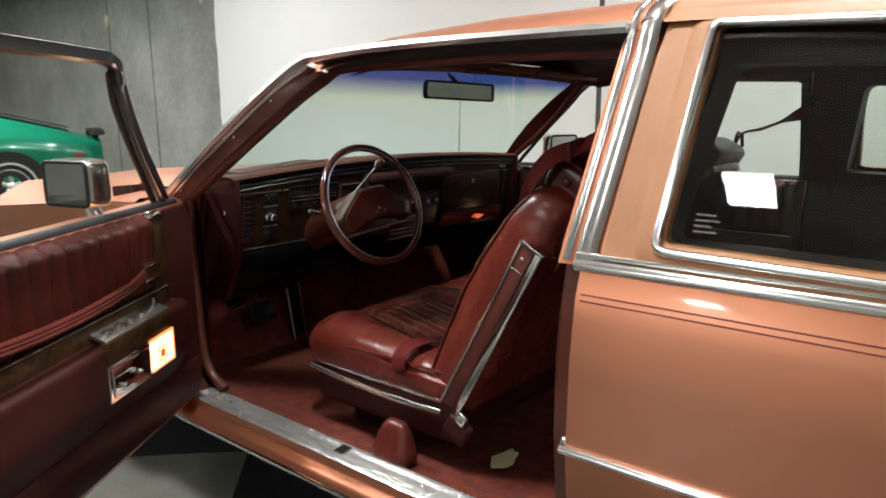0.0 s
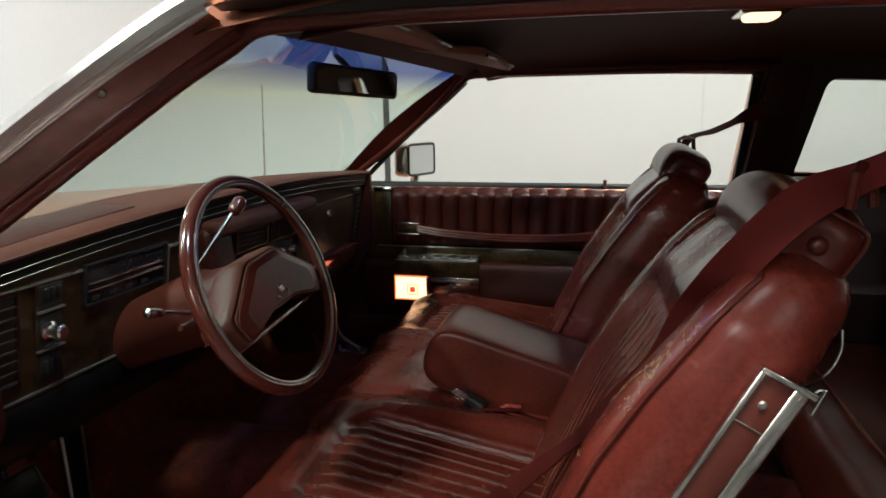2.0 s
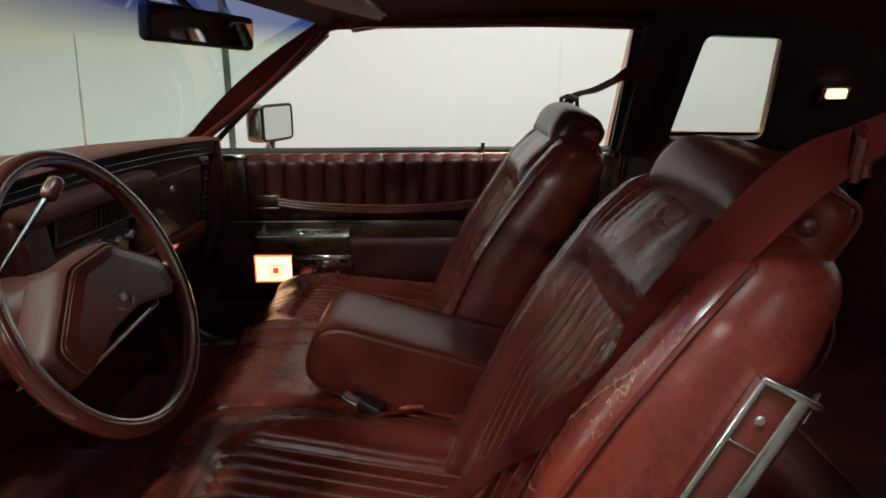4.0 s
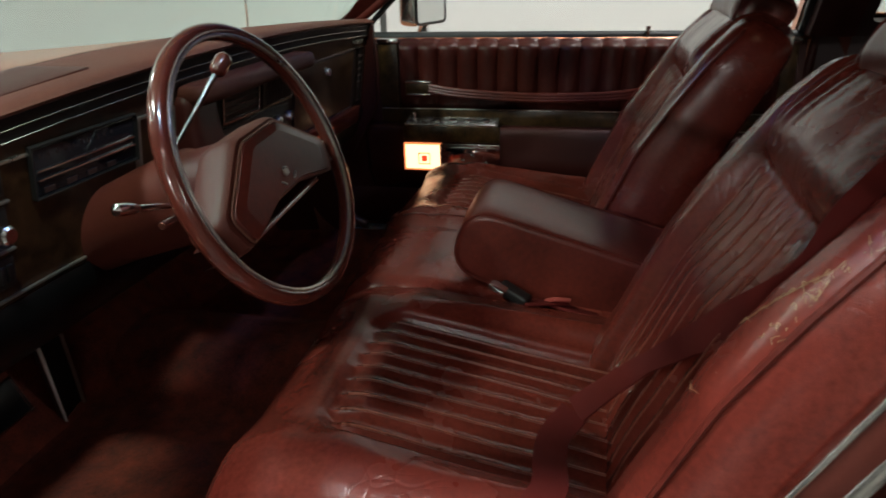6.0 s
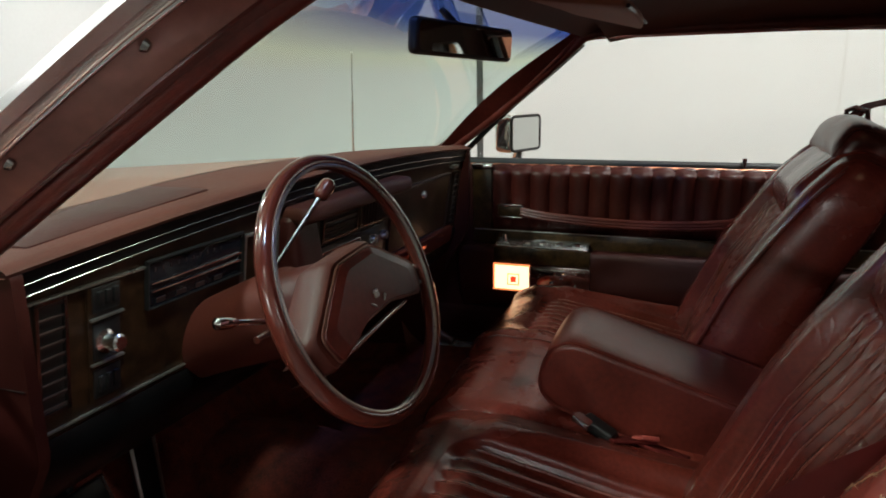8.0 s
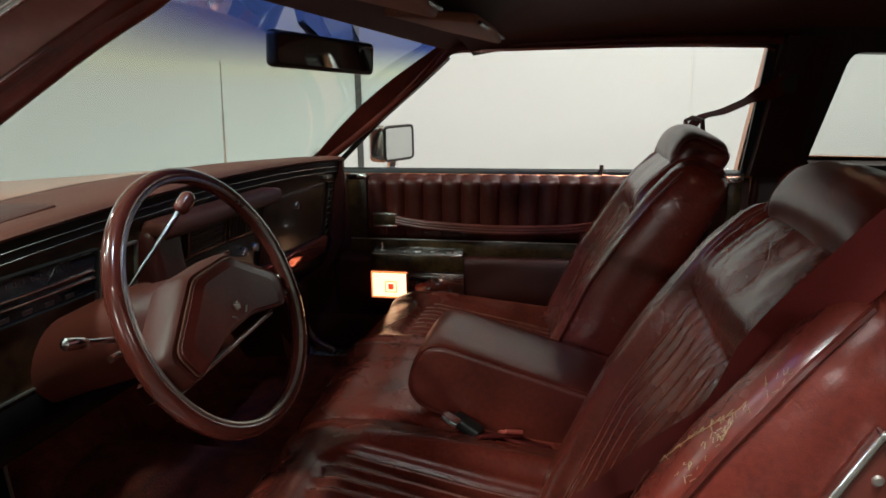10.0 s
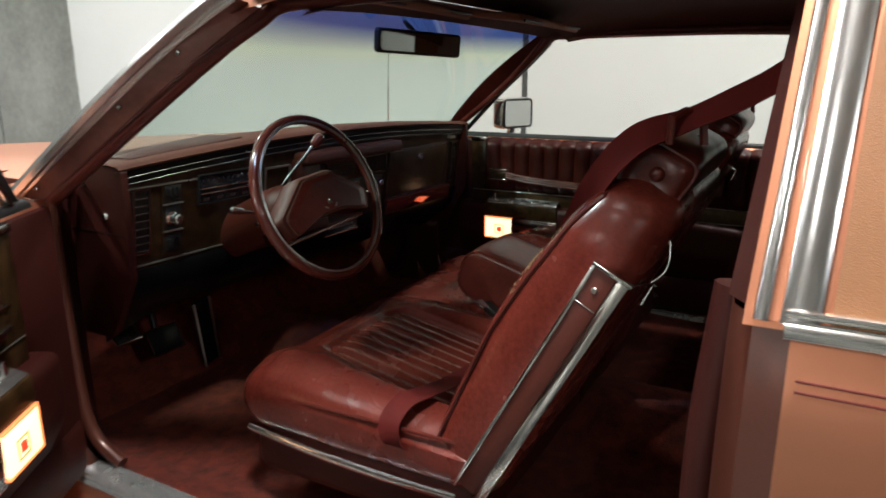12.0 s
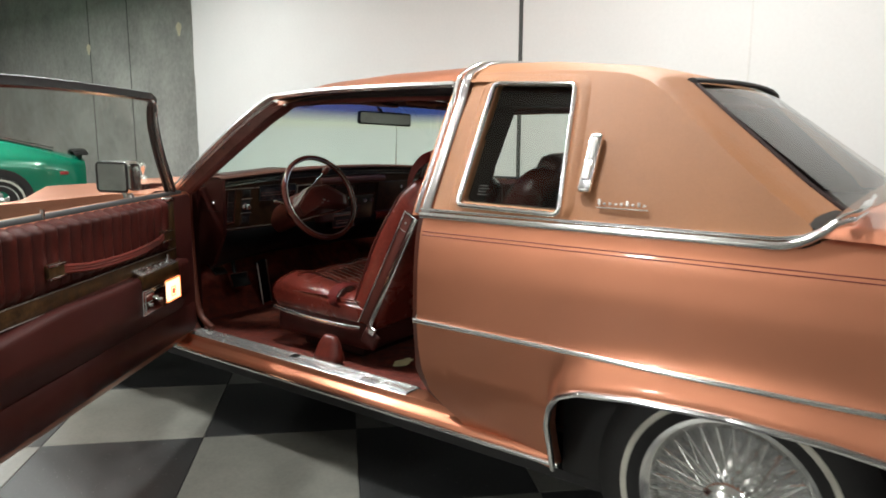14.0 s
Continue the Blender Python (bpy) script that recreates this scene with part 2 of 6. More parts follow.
speckle(tile_light, (0.15, 0.145, 0.12), 55.0, 0.40)
speckle(tile_dark, (0.15, 0.15, 0.14), 60.0, 0.37)
seam_dark = material("seam_sealant", (0.07, 0.07, 0.065), 0.8, 0, 0.1, 6, 60, 0.1, 0.001)
putty = material("putty_patch", (0.62, 0.56, 0.40), 0.85, 0, 0.06, 9, 60, 0.1, 0.001)
green_paint = material("green_car_paint", (0.006, 0.27, 0.155), 0.2, 0.1, 0.04, 2.5, 300, 0.0, coat=0.8)
crack_cream = material("crack_cream", (0.36, 0.23, 0.12), 0.8, 0, 0.1, 60, 300, 0.0)
tab_red = material("faded_red_plastic", (0.42, 0.075, 0.06), 0.5, 0, 0.1, 30, 200, 0.05, 0.0005)
paper = material("paper_scrap", (0.62, 0.54, 0.30), 0.9, 0, 0.08, 30, 200, 0.1, 0.0006)


# ---- mesh helpers ----
def B():
    return bmesh.new()


def part(name, bm, mat, parent=None, label="", sharp=38):
    """Links a bmesh as one mesh object under a thing or under a part."""
    bmesh.ops.recalc_face_normals(bm, faces=bm.faces)
    me = bpy.data.meshes.new(name)
    bm.to_mesh(me)
    bm.free()
    me.materials.append(mat)
    me.polygons.foreach_set("use_smooth", [True] * len(me.polygons))
    me.set_sharp_from_angle(angle=radians(sharp))
    ob = new(name, me)
    if parent is not None:
        ob.parent = parent
    if label:
        ob["label"] = label
    return ob


def loft(bm, rows, ring=False, tube=False, cap=False):
    """Faces between rows of points. ring: each row closes on itself; tube: the last row joins the first."""
    vs = [[bm.verts.new(p) for p in row] for row in rows]
    n = len(vs[0])
    for a in range(len(vs) - (0 if tube else 1)):
        r0, r1 = vs[a], vs[(a + 1) % len(vs)]
        for b in range(n - (0 if ring else 1)):
            c = (b + 1) % n
            bm.faces.new((r0[b], r0[c], r1[c], r1[b]))
    if cap:
        bm.faces.new(vs[0])
        bm.faces.new(list(reversed(vs[-1])))
    return bm


def box(bm, lo, hi, bevel=0.0, seg=2, m=None):
    made = bmesh.ops.create_cube(bm, size=1.0)["verts"]
    lo, hi = Vector(lo), Vector(hi)
    for v in made:
        v.co = Vector([(lo[i] + hi[i]) / 2 + v.co[i] * (hi[i] - lo[i]) for i in range(3)])
    if bevel > 0:
        edges = list({e for v in made for e in v.link_edges})
        out = bmesh.ops.bevel(bm, geom=edges, offset=bevel, segments=seg, affect="EDGES", profile=0.5)
        made = list({v for f in out["faces"] for v in f.verts} | {v for v in made if v.is_valid})
    if m is not None:
        bmesh.ops.transform(bm, matrix=m, verts=made)
    return bm


def soft_box(bm, size, r, cuts=(8, 8, 8), shape=None, m=None):
    """A box with rounded edges of radius r round the origin, cut finely; shape(p, unit) may move each point."""
    h = [s / 2 for s in size]
    r = min(r, *h)
    axes = []
    for i in range(3):
        flat = h[i] - r
        edge = [flat + r * math.sin(math.pi / 2 * k / 4) for k in range(1, 5)]
        mid = [-flat + 2 * flat * k / cuts[i] for k in range(cuts[i] + 1)] if flat > 1e-6 else [0.0]
        axes.append([-e for e in reversed(edge)] + mid + edge)

    def place(p):
        q = Vector([max(-(h[i] - r), min(h[i] - r, p[i])) for i in range(3)])
        d = Vector(p) - q
        if d.length > 1e-9:
            # the corner's rounding
            d = d.normalized() * r
        out = q + d
        if shape:
            out = shape(out, Vector([out[i] / h[i] for i in range(3)]))
        return m @ out if m is not None else out

    seen = {}

    def vert(i, j, k):
        if (i, j, k) not in seen:
            seen[(i, j, k)] = bm.verts.new(place((axes[0][i], axes[1][j], axes[2][k])))
        return seen[(i, j, k)]

    n = [len(a) - 1 for a in axes]
    for i in range(n[0]):
        for j in range(n[1]):
            for k in (0, n[2]):
                bm.faces.new((vert(i, j, k), vert(i + 1, j, k), vert(i + 1, j + 1, k), vert(i, j + 1, k)))
    for i in range(n[0]):
        for k in range(n[2]):
            for j in (0, n[1]):
                bm.faces.new((vert(i, j, k), vert(i + 1, j, k), vert(i + 1, j, k + 1), vert(i, j, k + 1)))
    for j in range(n[1]):
        for k in range(n[2]):
            for i in (0, n[0]):
                bm.faces.new((vert(i, j, k), vert(i, j + 1, k), vert(i, j + 1, k + 1), vert(i, j, k + 1)))
    return bm


def sweep(bm, path, section, up=(0, 0, 1), closed=False, cap=True):
    """A section of (across, along up) points carried along a path."""
    path = [Vector(p) for p in path]
    rows, n = [], len(path)
    for i, p in enumerate(path):
        a = path[(i - 1) % n] if closed or i > 0 else p
        b = path[(i + 1) % n] if closed or i < n - 1 else p
        t = (b - a).normalized()
        side = t.cross(Vector(up))
        side = side.normalized() if side.length > 1e-6 else Vector((1, 0, 0))
        top = side.cross(t).normalized()
        rows.append([p + side * u + top * v for u, v in section])
    return loft(bm, rows, ring=True, tube=closed, cap=cap and not closed)


def disc(r, n=10, squash=1.0):
    return [(r * math.cos(2 * math.pi * k / n), squash * r * math.sin(2 * math.pi * k / n)) for k in range(n)]


def flat_bar(w, h):
    return [(-w / 2, -h / 2), (w / 2, -h / 2), (w / 2, 0), (w * 0.36, h * 0.32), (w * 0.13, h / 2), (-w * 0.13, h / 2), (-w * 0.36, h * 0.32), (-w / 2, 0)]


def curve(points, n=8):
    """A smooth line through points."""
    pts = [Vector(p) for p in points]
    out = []
    for i in range(len(pts) - 1):
        p0, p1, p2, p3 = pts[max(i - 1, 0)], pts[i], pts[i + 1], pts[min(i + 2, len(pts) - 1)]
        for k in range(n):
            s = k / n
            out.append(0.5 * ((2 * p1) + (p2 - p0) * s + (2 * p0 - 5 * p1 + 4 * p2 - p3) * s * s + (3 * p1 - p0 - 3 * p2 + p3) * s ** 3))
    return out + [pts[-1]]


def rod(bm, a, b, r0, r1=None, n=14):
    a, b = Vector(a), Vector(b)
    r1 = r0 if r1 is None else r1
    t = (b - a).normalized()
    side = t.orthogonal().normalized()
    top = t.cross(side)
    rows = [[p + side * r * math.cos(2 * math.pi * k / n) + top * r * math.sin(2 * math.pi * k / n) for k in range(n)] for p, r in ((a, r0), (b, r1))]
    return loft(bm, rows, ring=True, cap=True)


def lathe(bm, profile, m, n=48):
    """A profile of (radius, height) turned round the local z axis, then placed by m."""
    rows = [[m @ Vector((r * math.cos(2 * math.pi * k / n), r * math.sin(2 * math.pi * k / n), h)) for k in range(n)] for r, h in profile]
    return loft(bm, rows, ring=True)


def fill(bm, outline, holes=(), place=None):
    """A flat outline with holes, both of (u, v) points, as triangles; place turns (u, v) into a point."""
    edges = []
    for loop in (outline, *holes):
        vs = [bm.verts.new((u, v, 0)) for u, v in loop]
        edges += [bm.edges.new((vs[i], vs[(i + 1) % len(vs)])) for i in range(len(vs))]
    bmesh.ops.triangle_fill(bm, use_beauty=True, use_dissolve=False, edges=edges)
    if place:
        for v in bm.verts:
            v.co = place(v.co.x, v.co.y)
    return bm


def rounded(corners, r, n=5):
    """The outline of a polygon with its corners rounded."""
    out, k = [], len(corners)
    for i in range(k):
        a, b, c = Vector(corners[i - 1]), Vector(corners[i]), Vector(corners[(i + 1) % k])
        ri = r[i] if isinstance(r, (list, tuple)) else r
        p, q = b + (a - b).normalized() * ri, b + (c - b).normalized() * ri
        for s in range(n + 1):
            w = s / n
            out.append(tuple((1 - w) ** 2 * p + 2 * w * (1 - w) * b + w * w * q))
    return out


def table(x, xs, ys):
    return float(np.interp(x, xs, ys))


# ---- the hall ----
WALL_X, BARE_X, PAINT_END = 2.5, 3.6, 6.13
X0, X1, Y0, Y1, TOP = -9.0, BARE_X, -8.0, 15.0, 4.3


def wall_box(name, lo, hi, mat, label):
    return tagged(part(name, box(B(), lo, hi), mat), label, "wall", kind="structure")


floor = tagged(part("floor", box(B(), (X0 - 0.3, Y0 - 0.3, -0.25), (X1 + 0.3, Y1 + 0.3, -0.012)), seam_dark), "floor of dark and pale vinyl tiles laid on the diagonal", "floor", kind="structure")
wall_e = wall_box("wall_east", (WALL_X, Y0 - 0.3, -0.25), (WALL_X + 0.3, PAINT_END, TOP), wall_white, "smooth white painted panel wall beside the car")
bare = wall_box("wall_east_bare", (BARE_X, PAINT_END - 0.3, -0.25), (BARE_X + 0.3, Y1 + 0.3, TOP), concrete, "bare grey stained concrete panel wall")
wall_box("wall_north", (X0 - 0.3, Y1, -0.25), (X1 + 0.002, Y1 + 0.3, TOP), concrete, "plain grey concrete end wall")
wall_box("wall_south", (X0 - 0.3, Y0 - 0.3, -0.25), (X1 - 0.002, Y0, TOP), concrete, "plain grey concrete end wall")
wall_box("wall_west", (X0 - 0.3, Y0, -0.25), (X0, Y1, TOP), concrete, "plain grey concrete side wall")
ceiling = wall_box("ceiling", (X0 - 0.3, Y0 - 0.3, TOP), (X1 + 0.3, Y1 + 0.3, TOP + 0.2), ceiling_paint, "plain grey painted ceiling")

for y, w, mat in ((1.70, 0.035, seam_dark), (-0.05, 0.012, faint_joint)):
    part("joint", box(B(), (WALL_X - 0.004, y - w / 2, 0), (WALL_X + 0.01, y + w / 2, TOP)), mat, wall_e, "dark vertical panel joint")
for y in (9.45, 10.66):
    part("joint", box(B(), (BARE_X - 0.002, y - 0.012, 0), (BARE_X + 0.02, y + 0.012, TOP)), seam_dark, bare, "dark vertical panel joint")
# ragged edge of the paint and two spots of putty
bm = B()
edge = [(PAINT_END - 0.02, 0)] + [(PAINT_END + 0.04 * noise.noise((0.0, 0.0, z * 2.2)) + 0.02 * noise.noise((3.0, 0.0, z * 9)), z) for z in np.linspace(0, TOP, 70)] + [(PAINT_END - 0.02, TOP)]
fill(bm, edge, place=lambda u, v: Vector((WALL_X - 0.002, u, v)))
part("paint_edge", bm, wall_white, wall_e, "ragged rolled edge of the white paint")
for y, z, s in ((8.08, 2.71, 0.08), (10.70, 2.60, 0.075)):
    bm = B()
    fill(bm, [(y + s * (0.8 + 0.25 * math.sin(3 * a)) * math.cos(a), z + 1.25 * s * math.sin(a)) for a in np.linspace(0, 2 * math.pi, 18)[:-1]], place=lambda u, v: Vector((BARE_X - 0.003, u, v)))
    part("putty_spot", bm, putty, bare, "yellowish dab of filler")

# ceiling lights: one fixture per spot, most added out of view
light_body = None
for lx, ly, power, size in LAMP_SPOTS:
    if light_body is None:
        base = tagged(new("ceiling_light"), "square white ceiling light panel on rods, placed out of view for its light", "light", "lights of the hall")
        s = LAMP_SPOTS[0][3] / 2
        bm = B()
        for a, b in (((-s - 0.03, -s - 0.03, -0.02), (-s, s + 0.03, 0.05)), ((s, -s - 0.03, -0.02), (s + 0.03, s + 0.03, 0.05)), ((-s, -s - 0.03, -0.02), (s, -s, 0.05)), ((-s, s, -0.02), (s, s + 0.03, 0.05))):
            box(bm, a, b, 0.004)
        part("frame", bm, dull_metal, base)
        part("diffuser", box(B(), (-s, -s, 0.0), (s, s, 0.012)), panel_glow, base, "glowing white diffuser")
        for sx in (-s * 0.8, s * 0.8):
            part("rod", rod(B(), (sx, 0, 0.03), (sx, 0, TOP - LAMP_Z), 0.006), dull_metal, base)
        light_body = base
        base.matrix_basis = pose(lx, ly, LAMP_Z)
    else:
        copy_thing(light_body, pose(lx, ly, LAMP_Z))

# ---- the car: x to its right, y ahead ----
car = tagged(new("car"), "copper brown two-door coupe with vinyl half roof and open driver's door", "car")

BELT = 0.955
SIDE_Z = [0.20, 0.27, 0.31, 0.38, 0.48, 0.64, 0.80, 0.90, 0.945, 1.0]
SIDE_X = [0.79, 0.852, 0.875, 0.911, 0.943, 0.959, 0.954, 0.942, 0.928, 0.895]


def side_x(y, z):
    taper = 1.0 - 0.05 * max(0.0, (y - 1.9) / 1.4) ** 2 - 0.04 * max(0.0, (-1.3 - y) / 1.0) ** 2
    return table(z, SIDE_Z, SIDE_X) * taper


def upper_x(z):
    return table(z, [0.94, 1.0, 1.333, 1.375], [0.93, 0.905, 0.742, 0.705])


def arch_low(y, axle, foot):
    """The lower edge of a side panel: the wheel opening over the axle, else the foot."""
    d = abs(y - axle)
    if d >= 0.465:
        return foot
    return table(d, [0, 0.2, 0.35, 0.41, 0.44, 0.455, 0.465], [0.578, 0.572, 0.555, 0.53, 0.485, 0.42, foot])


def arch_flare(y, z, axle, lo):
    """How far the panel swells out above the wheel opening."""
    return 0.042 * math.exp(-((abs(y - axle) - 0.2) / 0.35) ** 4) * math.exp(-((z - lo) / 0.062) ** 2)


def side_panel(side, ys, axle, top, foot, front_cut=None):
    bm = B()
    rows = []
    for y in ys:
        lo = arch_low(y, axle, foot)
        if front_cut and y > front_cut[0]:
            lo = max(lo, front_cut[1](y))
        hi = top(y)
        zs = [lo + (hi - lo) * (k / 26) ** 1.5 for k in range(27)]
        rows.append([(side * (side_x(y, z) + arch_flare(y, z, axle, lo)), y, z) for z in zs])
    loft(bm, rows)
    # turned-in lip
    lip = [[rows[i][0], (rows[i][0][0] - side * 0.05, rows[i][0][1], rows[i][0][2] + 0.004)] for i in range(len(rows))]
    loft(bm, lip)
    return bm


def spread(a, b, n, extra=()):
    return sorted(set([a + (b - a) * k / n for k in range(n + 1)] + list(extra)))


AXLE_R, AXLE_F = -0.88, 2.2
ARCH_R = [AXLE_R + s * d for s in (-1, 1) for d in (0.466, 0.46, 0.455, 0.447, 0.44, 0.425, 0.41, 0.38, 0.35)]
ARCH_F = [AXLE_F + s * d for s in (-1, 1) for d in (0.466, 0.46, 0.455, 0.447, 0.44, 0.425, 0.41, 0.38, 0.35)]


def rear_top(y):
    return table(y, [-2.3, -1.3, -1.09, -1.05, -1.0, -0.96, 0.1], [0.955, 0.985, 0.99, 0.985, 0.958, BELT - 0.005, BELT - 0.005])


def quarter_cut(y):
    """The rounded lower corner of the door opening."""
    return table(y, [-0.11, -0.09, -0.05, -0.01, 0.008, 0.016], [0.27, 0.345, 0.375, 0.42, 0.50, 0.58])


def fender_top(y):
    return table(y, [1.4, 1.6, 1.8, 2.2, 2.6, 2.9, 3.15], [0.948, 0.94, 0.925, 0.882, 0.842, 0.812, 0.785])


for side in (-1, 1):
    q = part("quarter_panel", side_panel(side, spread(-2.3, 0.014, 48, ARCH_R + [0.008, 0.0, -0.01, -0.03, -0.06, -0.09]), AXLE_R, rear_top, 0.27, (-0.11, quarter_cut)), paint, car)
    part("fender", side_panel(side, spread(1.42, 3.15, 36, ARCH_F), AXLE_F, fender_top, 0.27), paint, car)

    # bright strips along the side
    def along(z, ys, out=0.004):
        return [(side * (side_x(y, z) + arch_flare(y, z, AXLE_R, arch_low(y, AXLE_R, 0.27)) + out), y, z) for y in ys]

    part("side_moulding", sweep(B(), along(0.645, np.linspace(-1.34, 0.022, 20)), flat_bar(0.016, 0.013), up=(side, 0, 0)), chrome, q)
    part("side_moulding", sweep(B(), along(0.645, np.linspace(-2.28, -1.345, 8)), flat_bar(0.016, 0.013), up=(side, 0, 0)), chrome, q)
    for z in (0.912, 0.902):
        part("pinstripe", sweep(B(), along(z, np.linspace(-2.25, 0.005, 40), 0.0006), flat_bar(0.0028, 0.0012), up=(side, 0, 0)), pinstripe_red, q)
    lip = []
    for d in np.linspace(-0.466, 0.466, 61):
        y = AXLE_R + d
        z = arch_low(y, AXLE_R, 0.275)
        lip.append((side * (side_x(y, z) + 0.042 * math.exp(-((abs(d) - 0.2) / 0.35) ** 4) + 0.003), y, z - 0.002))
    part("arch_moulding", sweep(B(), lip, disc(0.009, 8), up=(side, 0, 0)), chrome, q)
    # belt moulding: two ribs, turning up at the deck
    belt = [(side * 0.933, y, BELT + 0.004) for y in np.linspace(0.02, -0.94, 22)] + [(side * (0.933 - 0.012 * k / 5), -0.94 - 0.022 * k, BELT + 0.004 + 0.0022 * k ** 2) for k in range(1, 6)]
    belt += [(side * 0.89, -1.075, 1.022), (side * 0.82, -1.085, 1.03), (side * 0.6, -1.075, 1.034)]
    part("belt_moulding", sweep(B(), belt, flat_bar(0.020, 0.014), up=(side, 0, 0.25)), chrome, q)
    part("belt_moulding", sweep(B(), [(p[0] - side * 0.006, p[1] - (0.012 if i > 22 else 0), p[2] + 0.016) for i, p in enumerate(belt)], flat_bar(0.010, 0.012), up=(side, 0, 0.4)), chrome, q)

    # rocker: copper skin under the sill, bright strip at its foot
    bm = B()
    sect = [(0.862, 0.352), (0.8625, 0.334), (0.866, 0.328), (0.884, 0.320), (0.893, 0.313), (0.896, 0.302), (0.882, 0.287)]
    loft(bm, [[(side * x, y, z) for x, z in sect] for y in np.linspace(1.44, -0.40, 20)])
    rocker = part("rocker_panel", bm, paint, car)
    part("rocker_moulding", sweep(B(), [(side * 0.889, y, 0.288) for y in np.linspace(1.46, -0.43, 12)], flat_bar(0.018, 0.014), up=(side, 0, -0.3)), chrome, rocker)
    bm = B()
    sect = [(0.862, 0.352), (0.855, 0.357), (0.79, 0.359), (0.782, 0.352), (0.775, 0.335)]
    loft(bm, [[(side * x, y, z) for x, z in sect] for y in np.linspace(1.345, 0.14, 12)])
    sill = part("sill_plate", bm, sill_metal, car, "scuffed ribbed aluminium sill plate")
    bm = B()
    loft(bm, [[(side * x, y, z) for x, z in ((0.862, 0.351), (0.855, 0.3525), (0.79, 0.353), (0.775, 0.345), (0.77, 0.32))] for y in np.linspace(0.139, -0.06, 4)])
    part("sill_end", bm, paint, rocker)
    for x in (0.803, 0.812, 0.842, 0.851):
        part("rib", sweep(B(), [(side * x, y, 0.3592) for y in (1.33, 0.16)], flat_bar(0.003, 0.0015)), sill_metal, sill)
    for y in (1.2, 0.95, 0.45, 0.24):
        part("screw", rod(B(), (side * 0.822, y, 0.357), (side * 0.822, y, 0.3625), 0.006, 0.004), chrome, sill)
    part("latch_hole", box(B(), (min(side * 0.80, side * 0.835), 0.705, 0.358), (max(side * 0.80, side * 0.835), 0.735, 0.3615)), black, sill, "small square black hole")

    # door jambs, fore and aft
    bm = B()
    rows = []
    for z in np.linspace(0.36, 0.955, 16):
        xo = side_x(0.0, z) - 0.004
        back = 0.004 if z > 0.5 else quarter_cut(0.0) * 0 - 0.006
        cut = 0.0 if z > 0.50 else table(z, [0.35, 0.38, 0.42, 0.50], [-0.085, -0.045, -0.012, 0.006])
        cut = min(cut, 0.008)
        f = 0.06 if side < 0 else 0.0
        rows.append([(side * xo, 0.006 + cut, z), (side * (xo - 0.014), 0.012 + cut, z), (side * (xo - 0.022), 0.02 + f * 0.5 + cut, z), (side * (xo - 0.06), 0.03 + f * 0.7 + cut, z), (side * (xo - 0.11), 0.02 + f + cut, z), (side * (xo - 0.16), -0.05 + cut, z)])
    loft(bm, rows)
    fw = 0.058 if side < 0 else 0.0
    jamb = part("rear_door_jamb", bm, shaded_jamb, car)
    part("lock_plate", box(B(), (min(side * 0.85, side * 0.90), 0.030 + fw * 0.6, 0.62), (max(side * 0.85, side * 0.90), 0.036 + fw * 0.6, 0.72), 0.003), shaded_jamb, jamb)
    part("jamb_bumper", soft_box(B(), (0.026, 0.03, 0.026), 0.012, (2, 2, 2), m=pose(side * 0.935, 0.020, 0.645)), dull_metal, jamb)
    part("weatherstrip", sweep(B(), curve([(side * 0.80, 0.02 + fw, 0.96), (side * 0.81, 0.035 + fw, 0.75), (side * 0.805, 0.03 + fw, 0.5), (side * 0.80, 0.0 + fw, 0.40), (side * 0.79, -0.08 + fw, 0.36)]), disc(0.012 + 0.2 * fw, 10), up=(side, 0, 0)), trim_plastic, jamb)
    bm = B()
    rows = []
    for z in np.linspace(0.30, 0.955, 16):
        xo = side_x(1.4, z) - 0.004
        lean = table(z, [0.3, 0.36, 0.44, 0.955], [-0.03, 0.0, 0.025, 0.03])
        rows.append([(side * xo, 1.415, z), (side * (xo - 0.03), 1.405 + lean, z), (side * (xo - 0.055), 1.40 + lean, z), (side * (xo - 0.07), 1.37 + lean, z), (side * (xo - 0.105), 1.36 + lean, z), (side * (xo - 0.12), 1.39 + lean, z), (side * (xo - 0.16), 1.43 + lean, z)])
    loft(bm, rows)
    hinge_post = part("hinge_pillar", bm, shaded_jamb, car)
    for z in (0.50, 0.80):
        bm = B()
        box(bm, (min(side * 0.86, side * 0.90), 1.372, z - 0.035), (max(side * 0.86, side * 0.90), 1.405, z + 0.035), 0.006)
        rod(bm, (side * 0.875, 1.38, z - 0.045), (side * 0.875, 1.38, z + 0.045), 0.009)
        part("hinge", bm, shaded_jamb, hinge_post)
    part("weatherstrip", sweep(B(), curve([(side * 0.80, 1.385, 0.96), (side * 0.80, 1.38, 0.7), (side * 0.795, 1.375, 0.5), (side * 0.79, 1.35, 0.41), (side * 0.785, 1.28, 0.365)]), disc(0.015, 10), up=(side, 0, 0)), shaded_jamb, hinge_post, "painted edge of the door opening, browned for its shade")


# roof
def roof_z(y):
    return table(y, [-0.68, -0.63, -0.58, -0.45, -0.2, 0.05, 0.4, 0.7, 0.88, 0.95, 1.0], [1.30, 1.335, 1.370, 1.402, 1.426, 1.432, 1.427, 1.410, 1.382, 1.364, 1.345])


ROOF_U = [0, 0.15, 0.3, 0.42, 0.52, 0.59, 0.63, 0.665, 0.69, 0.708, 0.722, 0.735, 0.742]
ROOF_D = [0, -0.001, -0.004, -0.008, -0.014, -0.022, -0.030, -0.041, -0.052, -0.063, -0.073, -0.082, -0.087]


